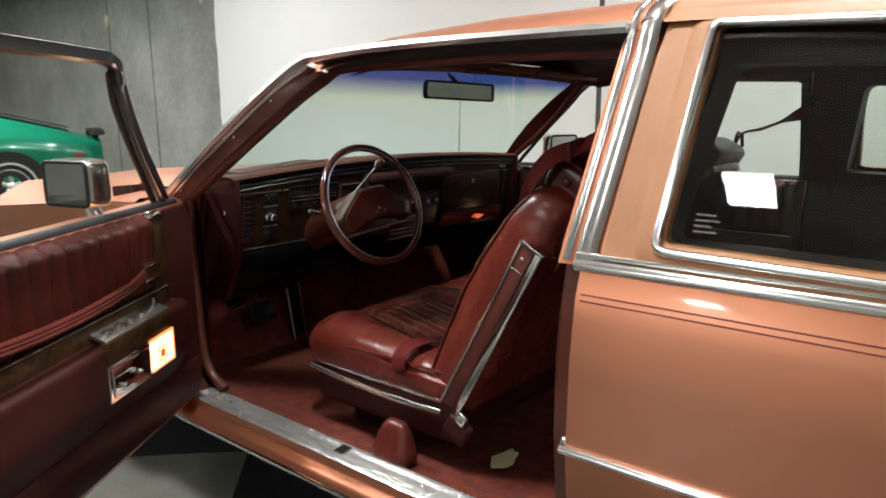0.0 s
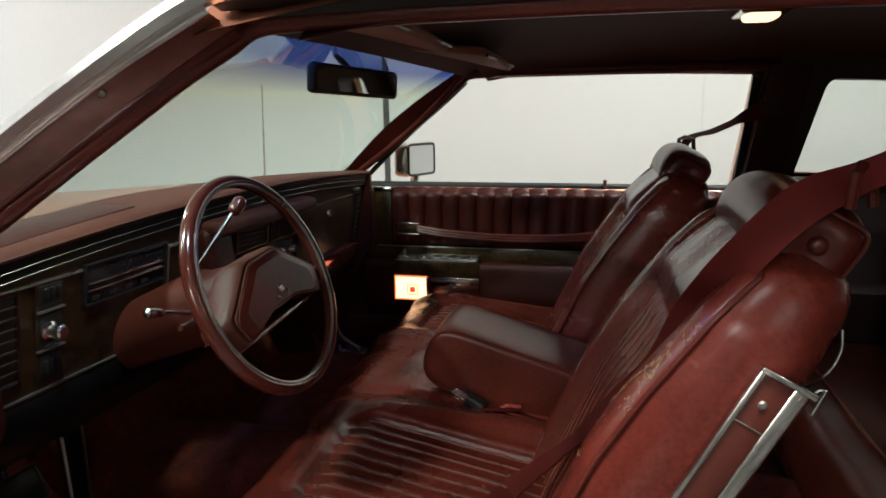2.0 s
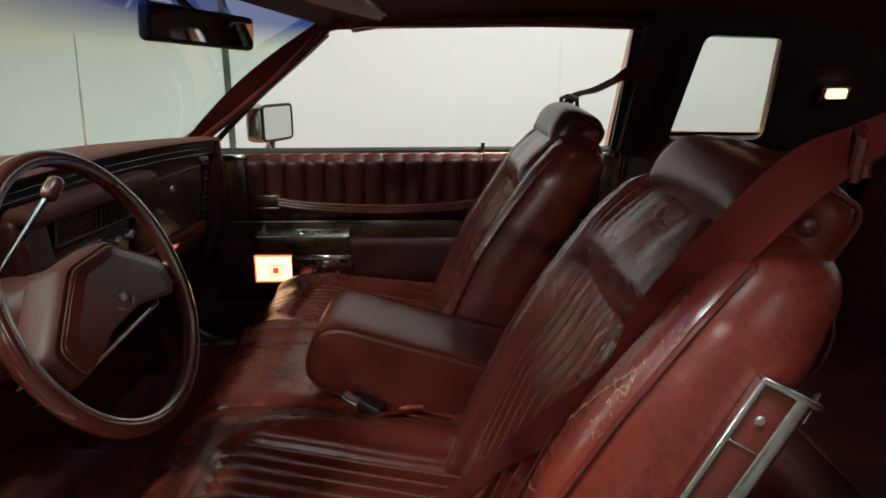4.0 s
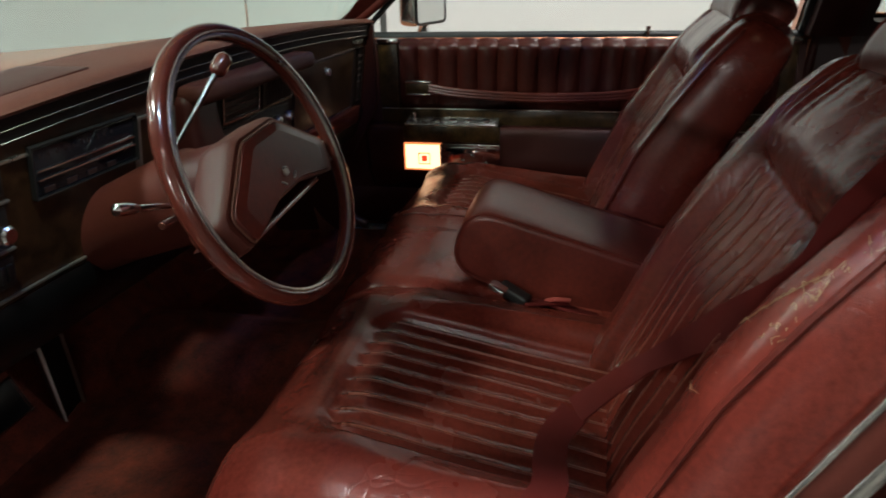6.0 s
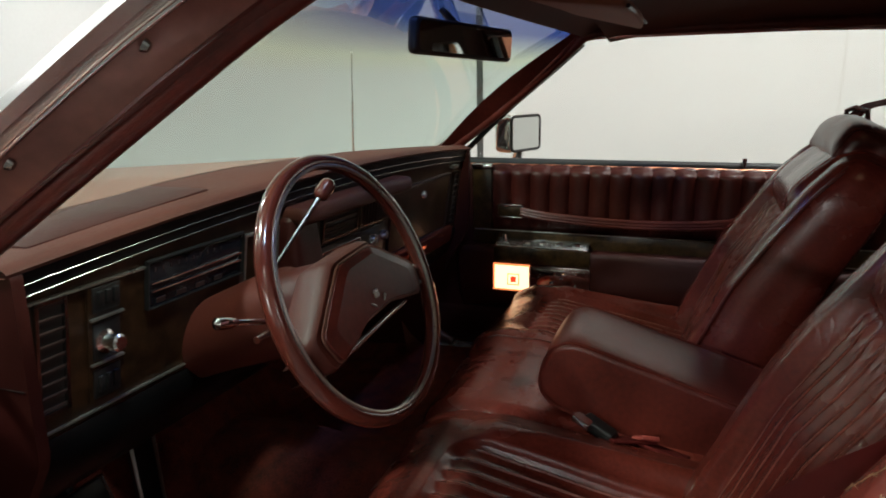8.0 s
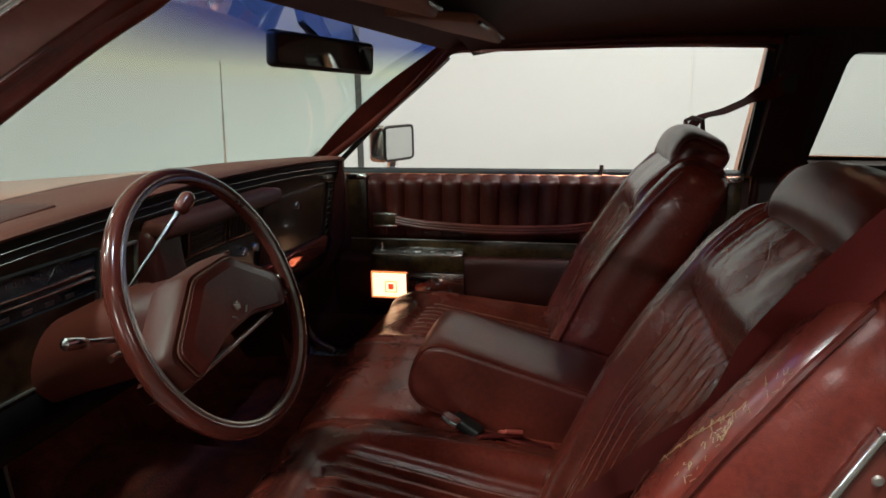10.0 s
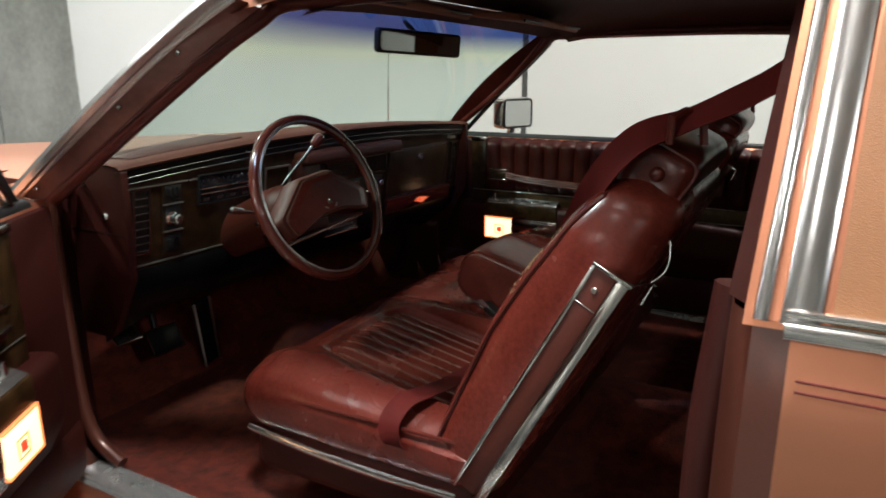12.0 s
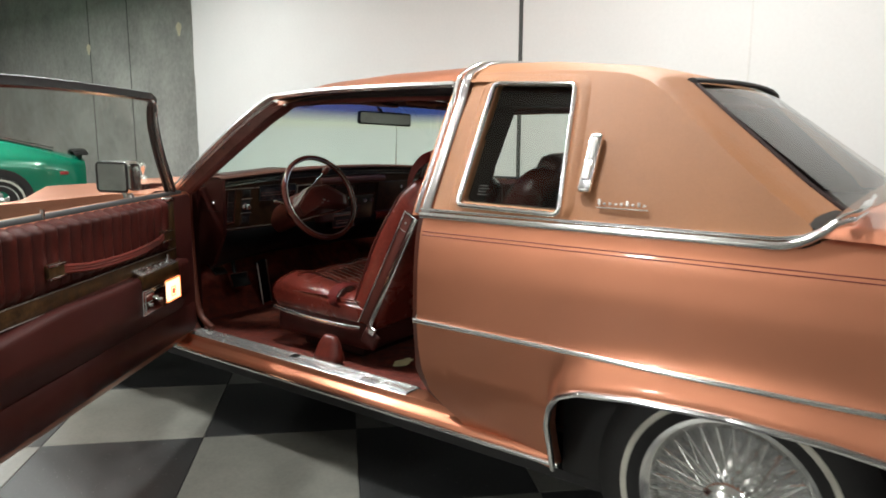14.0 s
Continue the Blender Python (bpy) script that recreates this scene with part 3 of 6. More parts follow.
def roof_row(y, pull=0.0):
    half = [(u, y + 0.05 * (1 - (u / 0.742) ** 2) * max(0, (y - 0.5) / 0.45), roof_z(y) + d) for u, d in zip(ROOF_U, ROOF_D)]
    return [(-x, yy, z) for x, yy, z in reversed(half[1:])] + half


bm = B()
loft(bm, [roof_row(y) for y in np.linspace(0.90, 0.02, 24)])
part("roof", bm, paint, car)
bm = B()
rows = []
for y in np.linspace(0.0, -0.62, 24):
    rows.append([(x * 1.006, yy, z + 0.006) for x, yy, z in roof_row(y)])
loft(bm, rows)
vinyl_roof = part("vinyl_roof", bm, vinyl, car, "padded tan vinyl half roof")
# drip rail and the bright band across the roof
for side in (-1, 1):
    bm = B()
    loft(bm, [[(side * (upper_x(z) - 0.002), y - 0.02 * (z - 0.96) / 0.4, z) for z in np.linspace(0.955, 1.36, 10)] for y in (0.058, 0.03, 0.0, -0.04)])
    loft(bm, [[(side * (upper_x(z) - o), 0.058 - 0.02 * (z - 0.96) / 0.4, z) for z in np.linspace(0.955, 1.36, 10)] for o in (0.002, 0.045)])
    part("pillar_skin", bm, paint, car)
    rail = curve([(side * 0.866, 1.378, 0.970), (side * 0.841, 1.16, 1.125), (side * 0.810, 0.988, 1.245), (side * 0.776, 0.87, 1.322), (side * 0.762, 0.80, 1.335), (side * 0.757, 0.6, 1.345), (side * 0.752, 0.3, 1.347), (side * 0.75, 0.03, 1.345)], 6)
    part("drip_rail", sweep(B(), rail, [(-0.012, -0.010), (0.006, -0.012), (0.012, 0.004), (0.005, 0.012), (-0.006, 0.011)], up=(side, 0, 0.35)), dull_metal, car)
    strip = [Vector((side * (upper_x(z) + 0.006), 0.008 - 0.02 * (z - 0.96) / 0.4, z)) for z in np.linspace(0.962, 1.30, 10)]
    strip += curve([strip[-1]] + [Vector((side * (u + 0.008), -0.012, roof_z(0) + d + 0.010)) for u, d in list(zip(ROOF_U, ROOF_D))[::-1][1:] if u in (0.735, 0.69, 0.59, 0.42, 0.15)], 5)[1:]
    part("pillar_moulding", sweep(B(), strip, flat_bar(0.034, 0.010), up=(side, 0, 0.45)), satin, car)
    part("pillar_moulding", sweep(B(), [(p[0] - side * 0.004, p[1] + 0.034, p[2]) for p in strip], flat_bar(0.016, 0.012), up=(side, 0, 0.45)), satin, car)
    part("pillar_paint_strip", sweep(B(), [(p[0] - side * 0.008, p[1] + 0.017, p[2]) for p in strip], flat_bar(0.030, 0.008), up=(side, 0, 0.45)), paint, car)
band = [(x * 1.008, -0.008, z + 0.008) for x, yy, z in roof_row(0.0)]
part("roof_band", sweep(B(), band, flat_bar(0.035, 0.012), up=(0, 0, 1)), chrome, car)

# rear side of the upper body, padded vinyl with its window
WIN = [(-0.112, 1.003), (-0.125, 1.335), (-0.375, 1.322), (-0.418, 0.997)]
for side in (-1, 1):
    def on_side(u, v, out=0.0):
        return Vector((side * (upper_x(v) + 0.006 + out + 0.012 * math.sin(math.pi * min(1, max(0, (-u) / 1.0))) * math.sin(math.pi * min(1, max(0, (v - 0.96) / 0.38)))), u, v))

    hole = rounded(WIN, [0.018, 0.012, 0.016, 0.018], 5)
    rim = rounded([(-0.112 + 0.016, 1.003 - 0.016), (-0.125 + 0.016, 1.335 + 0.014), (-0.375 - 0.018, 1.322 + 0.014), (-0.418 - 0.02, 0.997 - 0.016)], [0.026, 0.020, 0.026, 0.028], 5)
    swell = rounded([(-0.112 + 0.045, 1.003 - 0.04), (-0.125 + 0.045, 1.335 + 0.035), (-0.375 - 0.05, 1.322 + 0.035), (-0.418 - 0.05, 0.997 - 0.036)], [0.05, 0.045, 0.06, 0.065], 5)
    outer = [(-0.018, 0.962), (-0.023, 1.10), (-0.028, 1.24), (-0.036, 1.345), (-0.036, 1.375)]
    outer += [(-0.15, 1.375), (-0.3, 1.372), (-0.42, 1.365), (-0.52, 1.352), (-0.585, 1.33), (-0.63, 1.30), (-0.72, 1.225), (-0.82, 1.145), (-0.92, 1.065), (-1.0, 1.008), (-1.01, 0.995), (-0.985, 0.972), (-0.95, 0.962), (-0.8, 0.962), (-0.6, 0.962), (-0.45, 0.9605), (-0.3, 0.9605), (-0.15, 0.9605)]
    bm = B()
    fill(bm, outer, [swell], on_side)
    loops = [[on_side(u, v, o) for u, v in lp] for lp, o in ((swell, 0.0), ([((a[0] + b[0]) / 2, (a[1] + b[1]) / 2) for a, b in zip(swell, rim)], 0.008), (rim, 0.009), (hole, -0.004), ([(u * 0.999, v) for u, v in hole], -0.03))]
    loft(bm, loops, ring=True)
    pillar = part("rear_pillar", bm, vinyl, car, "padded tan vinyl rear roof pillar")
    mid = [((a[0] + b[0]) / 2, (a[1] + b[1]) / 2) for a, b in zip(rim, hole)]
    part("window_frame", sweep(B(), [on_side(u, v, 0.010) for u, v in mid], flat_bar(0.014, 0.012), up=(side, 0, 0.5), closed=True), chrome, pillar)
    bm = B()
    fill(bm, hole, place=lambda u, v: Vector((side * (upper_x(v) - 0.004), u, v)))
    pane = part("quarter_window", bm, quarter_glass, pillar, "tinted glass quarter window")
    if side < 0:
        bm = B()
        for k, w in enumerate((0.030, 0.036, 0.026, 0.034)):
            z = 1.050 - 0.008 * k
            x = upper_x(z) - 0.002
            box(bm, (-x - 0.0006, -0.152 - w, z - 0.0016), (-x + 0.0006, -0.152, z + 0.0016))
        part("glass_label", bm, lever_metal, pillar, "small pale label on the glass as plain bars")
    # opera lamp and script badge
    lx = upper_x(1.12) + 0.022
    tilt = math.degrees(math.atan2(0.163, 0.333))
    lamp_m = pose(side * (upper_x(1.12) + 0.026), -0.486, 1.121, 0, -side * 26, 0)
    lamp_body = part("opera_lamp", soft_box(B(), (0.022, 0.036, 0.165), 0.010, (2, 3, 6), m=lamp_m), chrome, pillar, "upright chrome and clear opera lamp")
    part("lens", soft_box(B(), (0.026, 0.026, 0.07), 0.010, (2, 2, 4), m=lamp_m @ pose(0, 0, 0.035)), white_lens, lamp_body, "frosted clear lens")
    part("emblem_bar", soft_box(B(), (0.030, 0.020, 0.045), 0.006, (2, 2, 2), m=lamp_m @ pose(0, 0, -0.03)), chrome, lamp_body)
    bm = B()
    for k in range(9):
        yy = -0.53 - 0.0145 * k
        hgt = (0.017, 0.007, 0.008, 0.007, 0.009, 0.015, 0.007, 0.012, 0.007)[k]
        zz = 1.022 + 0.3 * hgt
        c = on_side(yy, zz, 0.006)
        box(bm, (-0.002, -0.0034, -hgt / 2), (0.002, 0.0034, hgt / 2), 0.0015, 1, m=Matrix.Translation(c) @ pose(0, 0, 0, side * 12, -side * 26, 0))
    c = on_side(-0.59, 1.014, 0.005)
    box(bm, (-0.002, -0.066, -0.0014), (0.002, 0.066, 0.0014), 0.001, 1, m=Matrix.Translation(c) @ pose(0, 0, 0, 0, -side * 26, 0))
    part("badge", bm, badge_metal, pillar, "small chrome script badge as plain bars")
    # sail between the side and the rear window
    bm = B()
    s_edge = [(-0.60, 1.325), (-0.63, 1.30), (-0.72, 1.225), (-0.82, 1.145), (-0.92, 1.065), (-1.0, 1.008)]
    rows = []
    for y, z in s_edge:
        p = on_side(y, z)
        g = Vector((side * table(z, [1.0, 1.33], [0.66, 0.53]), y - 0.03, z + 0.008))
        m1 = p.lerp(g, 0.33) + Vector((side * 0.012, -0.004, 0.014))
        m2 = p.lerp(g, 0.7) + Vector((side * 0.004, -0.004, 0.012))
        rows.append([p, p.lerp(m1, 0.5) + Vector((side * 0.008, 0, 0.004)), m1, m2, g])
    loft(bm, rows)
    part("roof_sail", bm, vinyl, pillar)
    part("rear_window_moulding", sweep(B(), [(side * table(z, [1.0, 1.33], [0.66, 0.53]), y - 0.033, z + 0.012) for y, z in s_edge], flat_bar(0.014, 0.008)), dark_trim, pillar)

# rear glass, its dark top edge, deck and tail
bm = B()
rows = []
for k in range(9):
    s = k / 8
    y, z = -0.63 - 0.43 * s, 1.335 - 0.322 * s
    hw = 0.53 + 0.13 * s
    rows.append([(x * hw, y - 0.05 * (1 - x * x), z + 0.012 * (1 - x * x)) for x in np.linspace(-1, 1, 13)])
loft(bm, rows)
part("rear_window", bm, quarter_glass, car, "sloping tinted rear window")
part("rear_window_header", sweep(B(), [(x * 0.54, -0.625 - 0.05 * (1 - x * x), 1.343 + 0.012 * (1 - x * x)) for x in np.linspace(-1, 1, 13)], flat_bar(0.03, 0.012)), rubber, car)
bm = B()
rows = []
for y in np.linspace(-1.03, -2.3, 14):
    z0 = table(y, [-2.3, -1.3, -1.03], [0.955, 0.99, 1.0])
    w = side_x(y, 0.955)
    rows.append([(x * w, y, z0 + 0.022 * (1 - abs(x) ** 3) - (0.018 if abs(x) > 0.98 else 0)) for x in (-1.0, -0.97, -0.9, -0.75, -0.5, -0.25, 0, 0.25, 0.5, 0.75, 0.9, 0.97, 1.0)])
loft(bm, rows)
part("deck_lid", bm, paint, car)
bm = B()
loft(bm, [[(x * side_x(-2.3, z) / 1.0, -2.3 - 0.03 * (1 - x * x), z) for x in np.linspace(-1, 1, 9)] for z in np.linspace(0.30, 0.97, 8)])
part("tail_panel", bm, paint, car)

# hood, cowl and nose
def smooth_step(a, b, v):
    s = min(1.0, max(0.0, (v - a) / (b - a)))
    return s * s * (3 - 2 * s)


bm = B()
rows = []
for y in np.linspace(1.60, 3.15, 18):
    w = side_x(y, 0.93)
    z0 = fender_top(y) + 0.014
    crown = table(y, [1.6, 3.15], [0.035, 0.085])
    rows.append([(x * w, y - 0.03 * x - 0.17 * x * x * (3.15 - y) / 1.55, z0 + 0.014 * math.exp(-(x / 0.16) ** 2) + crown * smooth_step(0.86, 0.62, abs(x)) - (0.014 if abs(x) > 0.98 else 0)) for x in (-1, -0.97, -0.93, -0.88, -0.8, -0.65, -0.45, -0.3, -0.18, -0.08, 0, 0.08, 0.18, 0.3, 0.45, 0.65, 0.8, 0.88, 0.93, 0.97, 1)])
loft(bm, rows)
hood = part("hood", bm, paint, car)
bm = B()
lathe(bm, [(0.026, 0), (0.022, 0.012), (0.008, 0.02), (0.006, 0.04), (0.012, 0.05), (0.022, 0.075), (0.016, 0.098), (0.001, 0.105)], pose(0.0, 3.10, 0.905), 20)
part("hood_ornament", bm, chrome, hood, "small chrome hood ornament")
bm = B()
loft(bm, [[(x * 0.86, 1.36 + (0.22 * (1 - x * x)), z) for x in np.linspace(-1, 1, 15)] for z in (0.958,)] + [[(x * 0.90, 1.605 - 0.03 * x - 0.17 * x * x, 0.972) for x in np.linspace(-1, 1, 15)]])
part("cowl", bm, paint, car, "copper cowl below the windshield")
bm = B()
loft(bm, [[(x * side_x(3.15, z), 3.15 + 0.04 * (1 - x * x), z) for x in np.linspace(-1, 1, 9)] for z in np.linspace(0.30, 0.80, 8)])
part("nose_panel", bm, chrome, car)

# underside, so that nothing is open below
part("underbody", box(B(), (-0.80, -2.28, 0.2), (0.80, 3.1, 0.23)), rubber, car)
part("wheel_housing", box(B(), (-0.84, -1.36, 0.24), (-0.70, -0.41, 0.70), 0.02), rubber, car)
part("wheel_housing", box(B(), (0.70, -1.36, 0.24), (0.84, -0.41, 0.70), 0.02), rubber, car)

# antenna on the far fender
bm = B()
rod(bm, (0.90, 1.67, 0.93), (0.90, 1.67, 0.965), 0.012, 0.008)
rod(bm, (0.90, 1.67, 0.965), (0.90, 1.665, 1.14), 0.0042, 0.0038)
rod(bm, (0.90, 1.665, 1.14), (0.90, 1.66, 1.292), 0.0024, 0.002)
rod(bm, (0.90, 1.66, 1.292), (0.90, 1.66, 1.298), 0.0045, 0.003)
part("antenna", bm, dull_metal, car)


# wheels: whitewall tyre and wire cover
def wheel_parts(side, y):
    m = pose(side * 0.80, y, 0.335, 0, side * 90, 0)
    bm = B()
    lathe(bm, [(0.19, -0.10), (0.24, -0.11), (0.30, -0.105), (0.332, -0.085), (0.337, -0.04), (0.337, 0.04), (0.332, 0.085), (0.30, 0.115), (0.255, 0.127), (0.22, 0.122), (0.192, 0.105)], m)
    tyre = part("wheel", bm, rubber, car, "black tyre with a narrow white band")
    part("white_band", lathe(B(), [(0.257, 0.1275), (0.255, 0.1295), (0.243, 0.1285), (0.241, 0.126)], m), white_band, tyre)
    part("rim", lathe(B(), [(0.178, 0.085), (0.186, 0.108), (0.200, 0.118), (0.212, 0.116), (0.216, 0.108), (0.2, 0.10)], m), chrome, tyre)
    part("cover_back", lathe(B(), [(0.190, 0.082), (0.17, 0.078), (0.12, 0.066), (0.001, 0.06)], m), dull_metal, tyre)
    bm = B()
    for k in range(30):
        a = 2 * math.pi * k / 30
        for twist, h0, h1 in ((0.42, 0.128, 0.080), (-0.42, 0.112, 0.074)):
            p = m @ Vector((0.052 * math.cos(a), 0.052 * math.sin(a), h0))
            q = m @ Vector((0.188 * math.cos(a + twist), 0.188 * math.sin(a + twist), h1 + 0.02))
            rod(bm, p, q, 0.0032, 0.0032, 6)
    part("wire_spokes", bm, chrome, tyre, "fine chrome wire spokes")
    part("hub_cap", lathe(B(), [(0.068, 0.06), (0.066, 0.118), (0.058, 0.132), (0.04, 0.146), (0.001, 0.15)], m), chrome, tyre)


for side in (-1, 1):
    wheel_parts(side, AXLE_R)
    wheel_parts(side, AXLE_F)


# ---- inside the car ----
def dash_y(x):
    return 1.240 - 0.05 * x


# floor carpet with the tunnel, toe board and firewall
bm = B()
rows = []
for y in np.linspace(-0.62, 1.78, 49):
    row = []
    for x in np.linspace(-0.785, 0.785, 45):
        z = 0.318 + 0.032 * max(0.0, (abs(x) - 0.66) / 0.12) + 0.10 * math.exp(-(x / 0.13) ** 4)
        if y > 1.58:
            z += (y - 1.58) * 1.71
        z += 0.006 * noise.noise((x * 14, y * 14, 0)) + 0.003 * noise.noise((x * 45, y * 45, 2))
        row.append((x, y, z))
    rows.append(row)
loft(bm, rows)
part("floor_carpet", bm, carpet, car, "rust red pile carpet")
bm = B()
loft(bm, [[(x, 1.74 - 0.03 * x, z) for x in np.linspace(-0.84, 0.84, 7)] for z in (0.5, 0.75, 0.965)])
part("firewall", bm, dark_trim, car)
for side in (-1, 1):
    bm = B()
    loft(bm, [[(side * x, y, z) for y, x in ((1.36, 0.775), (1.42, 0.765), (1.55, 0.755), (1.76, 0.75))] for z in np.linspace(0.33, 0.97, 8)])
    part("kick_panel", bm, trim_plastic, car)

# windshield
def ws_point(u, s):
    """u from -1 to 1 across, s from 0 at the cowl to 1 at the header."""
    x0, x1 = 0.815 * u, 0.655 * u
    y0, y1 = 1.345 + 0.235 * (1 - u * u), 0.885 + 0.095 * (1 - u * u)
    z0, z1 = 0.965, 1.318 + 0.026 * (1 - u * u)
    bow = 0.018 * math.sin(math.pi * s)
    return Vector((x0 + (x1 - x0) * s, y0 + (y1 - y0) * s + bow, z0 + (z1 - z0) * s + bow))


bm = B()
loft(bm, [[ws_point(u, s) for u in np.linspace(-1, 1, 25)] for s in np.linspace(0, 1, 13)])
windshield = part("windshield", bm, ws_glass, car, "greenish tinted windshield with a blue shade band")
part("windshield_gasket", sweep(B(), [ws_point(u, 0) + Vector((0, -0.006, 0.006)) for u in np.linspace(-1, 1, 25)], flat_bar(0.016, 0.01)), rubber, windshield)
header = B()
loft(header, [[ws_point(u, 1) + Vector((0, dy, dz)) for u in np.linspace(-1, 1, 21)] for dy, dz in ((0.015, 0.012), (0.0, -0.008), (-0.02, -0.016), (-0.06, 0.004), (-0.10, 0.018))])
part("windshield_header", header, headcloth, car)

# front pillars
pillar_paint = material("pillar_metal", (0.22, 0.090, 0.072), 0.36, 0.4, 0.16, 9, 60, 0.06, 0.001, coat=0.2)
for side in (-1, 1):
    outer_line = curve([(side * 0.866, 1.388, 0.962), (side * 0.838, 1.16, 1.121), (side * 0.807, 0.988, 1.241), (side * 0.772, 0.866, 1.318)], 5)
    inner_line = curve([(side * 0.81, 1.325, 0.955), (side * 0.765, 1.135, 1.09), (side * 0.715, 0.985, 1.205), (side * 0.66, 0.878, 1.295)], 5)

    def between(w, lift):
        out = []
        for a, b in zip(outer_line, inner_line):
            p = a.lerp(b, w)
            out.append(p + Vector((-side * 0.35, -0.75, -0.5)).normalized() * lift)
        return out

    pil = part("front_pillar", loft(B(), [between(w, l) for w, l in ((-0.1, -0.008), (0.02, -0.004), (0.10, 0.000), (0.42, 0.002), (0.5, 0.010), (0.56, 0.012), (0.6, 0.004))]), pillar_paint, car, "worn satin metal windshield pillar channel")
    part("pillar_moulding", sweep(B(), between(0.05, 0.006), flat_bar(0.010, 0.006), up=(side * 0.85, -0.5, 0.1)), satin, pil)
    part("pillar_edge", sweep(B(), between(0.54, 0.012), disc(0.003, 6), up=(side, 0, 0)), leather, pil)
    part("pillar_trim", loft(B(), [between(w, l) for w, l in ((0.575, -0.004), (0.59, 0.006), (0.64, 0.013), (0.72, 0.015), (0.82, 0.011), (0.92, 0.004), (0.99, -0.005), (1.01, -0.014), (1.0, -0.024))]), leather, pil, "padded maroon pillar trim")
    edge_line = [ws_point(side * 0.985, s) + Vector((0, 0, -0.004)) for s in np.linspace(0.0, 1.0, len(inner_line))]
    part("pillar_return", loft(B(), [between(1.03, -0.012), [p.lerp(q, 0.5) for p, q in zip(between(1.0, -0.006), edge_line)], edge_line]), leather, pil)
    part("corner_trim", sweep(B(), curve([*[between(0.80, 0.005)[k] for k in range(0, len(inner_line) - 3, 2)], between(0.84, 0.006)[-2], Vector((side * 0.668, 0.858, 1.306)), Vector((side * 0.667, 0.80, 1.312)), Vector((side * 0.668, 0.70, 1.314))], 5), disc(0.0135, 10)), leather, pil)
    for k in (1, 6, 10):
        p = between(0.26, 0.002)[k]
        part("screw", rod(B(), p, p + Vector((-side * 0.35, -0.75, -0.5)).normalized() * 0.005, 0.0065, 0.004, 20), lever_metal, pil)
    # head rail over the door
    ys = np.linspace(0.87, 0.0, 12)
    bm = B()
    loft(bm, [[(side * x, y, z + 0.008 * math.sin(math.pi * (y / 0.87)) + dz) for y in ys for dz in (0,)] for x, z in ((0.75, 1.338), (0.735, 1.322), (0.72, 1.318), (0.712, 1.328), (0.70, 1.326), (0.69, 1.312), (0.685, 1.318))])
    part("head_rail", bm, rubber, car, "dark rubber channel above the door")
    part("head_trim", sweep(B(), [(side * 0.668, y, 1.312 + 0.006 * math.sin(math.pi * y / 0.87)) for y in np.linspace(0.885, 0.02, 12)], disc(0.014, 10)), leather, car, "rounded maroon trim above the door")

# headliner
bm = B()
rows = []
for y in np.linspace(0.80, -0.64, 22):
    row = []
    for x in np.linspace(-0.68, 0.68, 25):
        z = roof_z(y) - 0.035 - 0.072 * (abs(x) / 0.68) ** 4
        row.append((x, y + 0.06 * (1 - (x / 0.68) ** 2) * (y > 0.6), z))
    rows.append(row)
loft(bm, rows)
part("headliner", bm, headcloth, car, "dark brown cloth headliner")
dome = part("dome_light", soft_box(B(), (0.125, 0.09, 0.02), 0.008, (4, 4, 2), m=pose(-0.005, 0.175, 1.381)), chrome, car, "chrome rimmed dome light, lit")
part("lens", soft_box(B(), (0.078, 0.058, 0.024), 0.01, (4, 4, 2), m=pose(-0.005, 0.175, 1.374)), dome_glow, dome, "glowing warm lens")

# sun visors
for x0, x1, drop, back in ((-0.60, -0.185, 0.012, 0.0), (0.03, 0.485, 0.012, -0.025)):
    bm = B()
    w = x1 - x0
    soft_box(bm, (w, 0.17, 0.018), 0.008, (10, 6, 2), shape=lambda p, u: p + Vector((0, 0.012 * (u.x ** 2), 0.006 * u.y * u.x)), m=pose((x0 + x1) / 2, 0.80 + back, 1.332, 10, 0, 0))
    v = part("sun_visor", bm, visor_cloth, car, "brown cloth sun visor folded up")
    part("piping", sweep(B(), [Vector((x, 0.722 + back, 1.318)) for x in np.linspace(x0 + 0.015, x1 - 0.015, 6)], disc(0.004, 6)), trim_plastic, v)

# rear-view mirror
m = pose(0.008, 0.980, 1.268, 2.0, 2.5, -20)
rv = part("rearview_mirror", soft_box(B(), (0.285, 0.024, 0.062), 0.011, (10, 2, 4), m=m), black, car, "black framed rear-view mirror")
bm = B()
fill(bm, rounded([(-0.134, -0.024), (0.134, -0.024), (0.134, 0.024), (-0.134, 0.024)], 0.012), place=lambda u, v: m @ Vector((u, -0.0128, v)))
part("mirror_face", bm, mirror, rv)
part("stem", rod(B(), m @ Vector((0, 0.01, 0.02)), (0.0, 1.02, 1.325), 0.008, 0.006), black, rv)

# dashboard
DX = 0.715


def crown(x, z):
    """The pad and the band below it rise towards the middle of the car."""
    return 0.030 * (1 - (abs(x) / 0.72) ** 2) * min(1.0, max(0.0, (z - 0.935) / 0.03))


def dash_loft(profile, x0, x1, n=24):
    def glass_foot(x):
        return 1.333 + 0.235 * (1 - (x / 0.815) ** 2)

    return loft(B(), [[(x, min(dash_y(x) + d, glass_foot(x)), z + crown(x, z)) for x in np.linspace(x0, x1, n)] for d, z in profile])


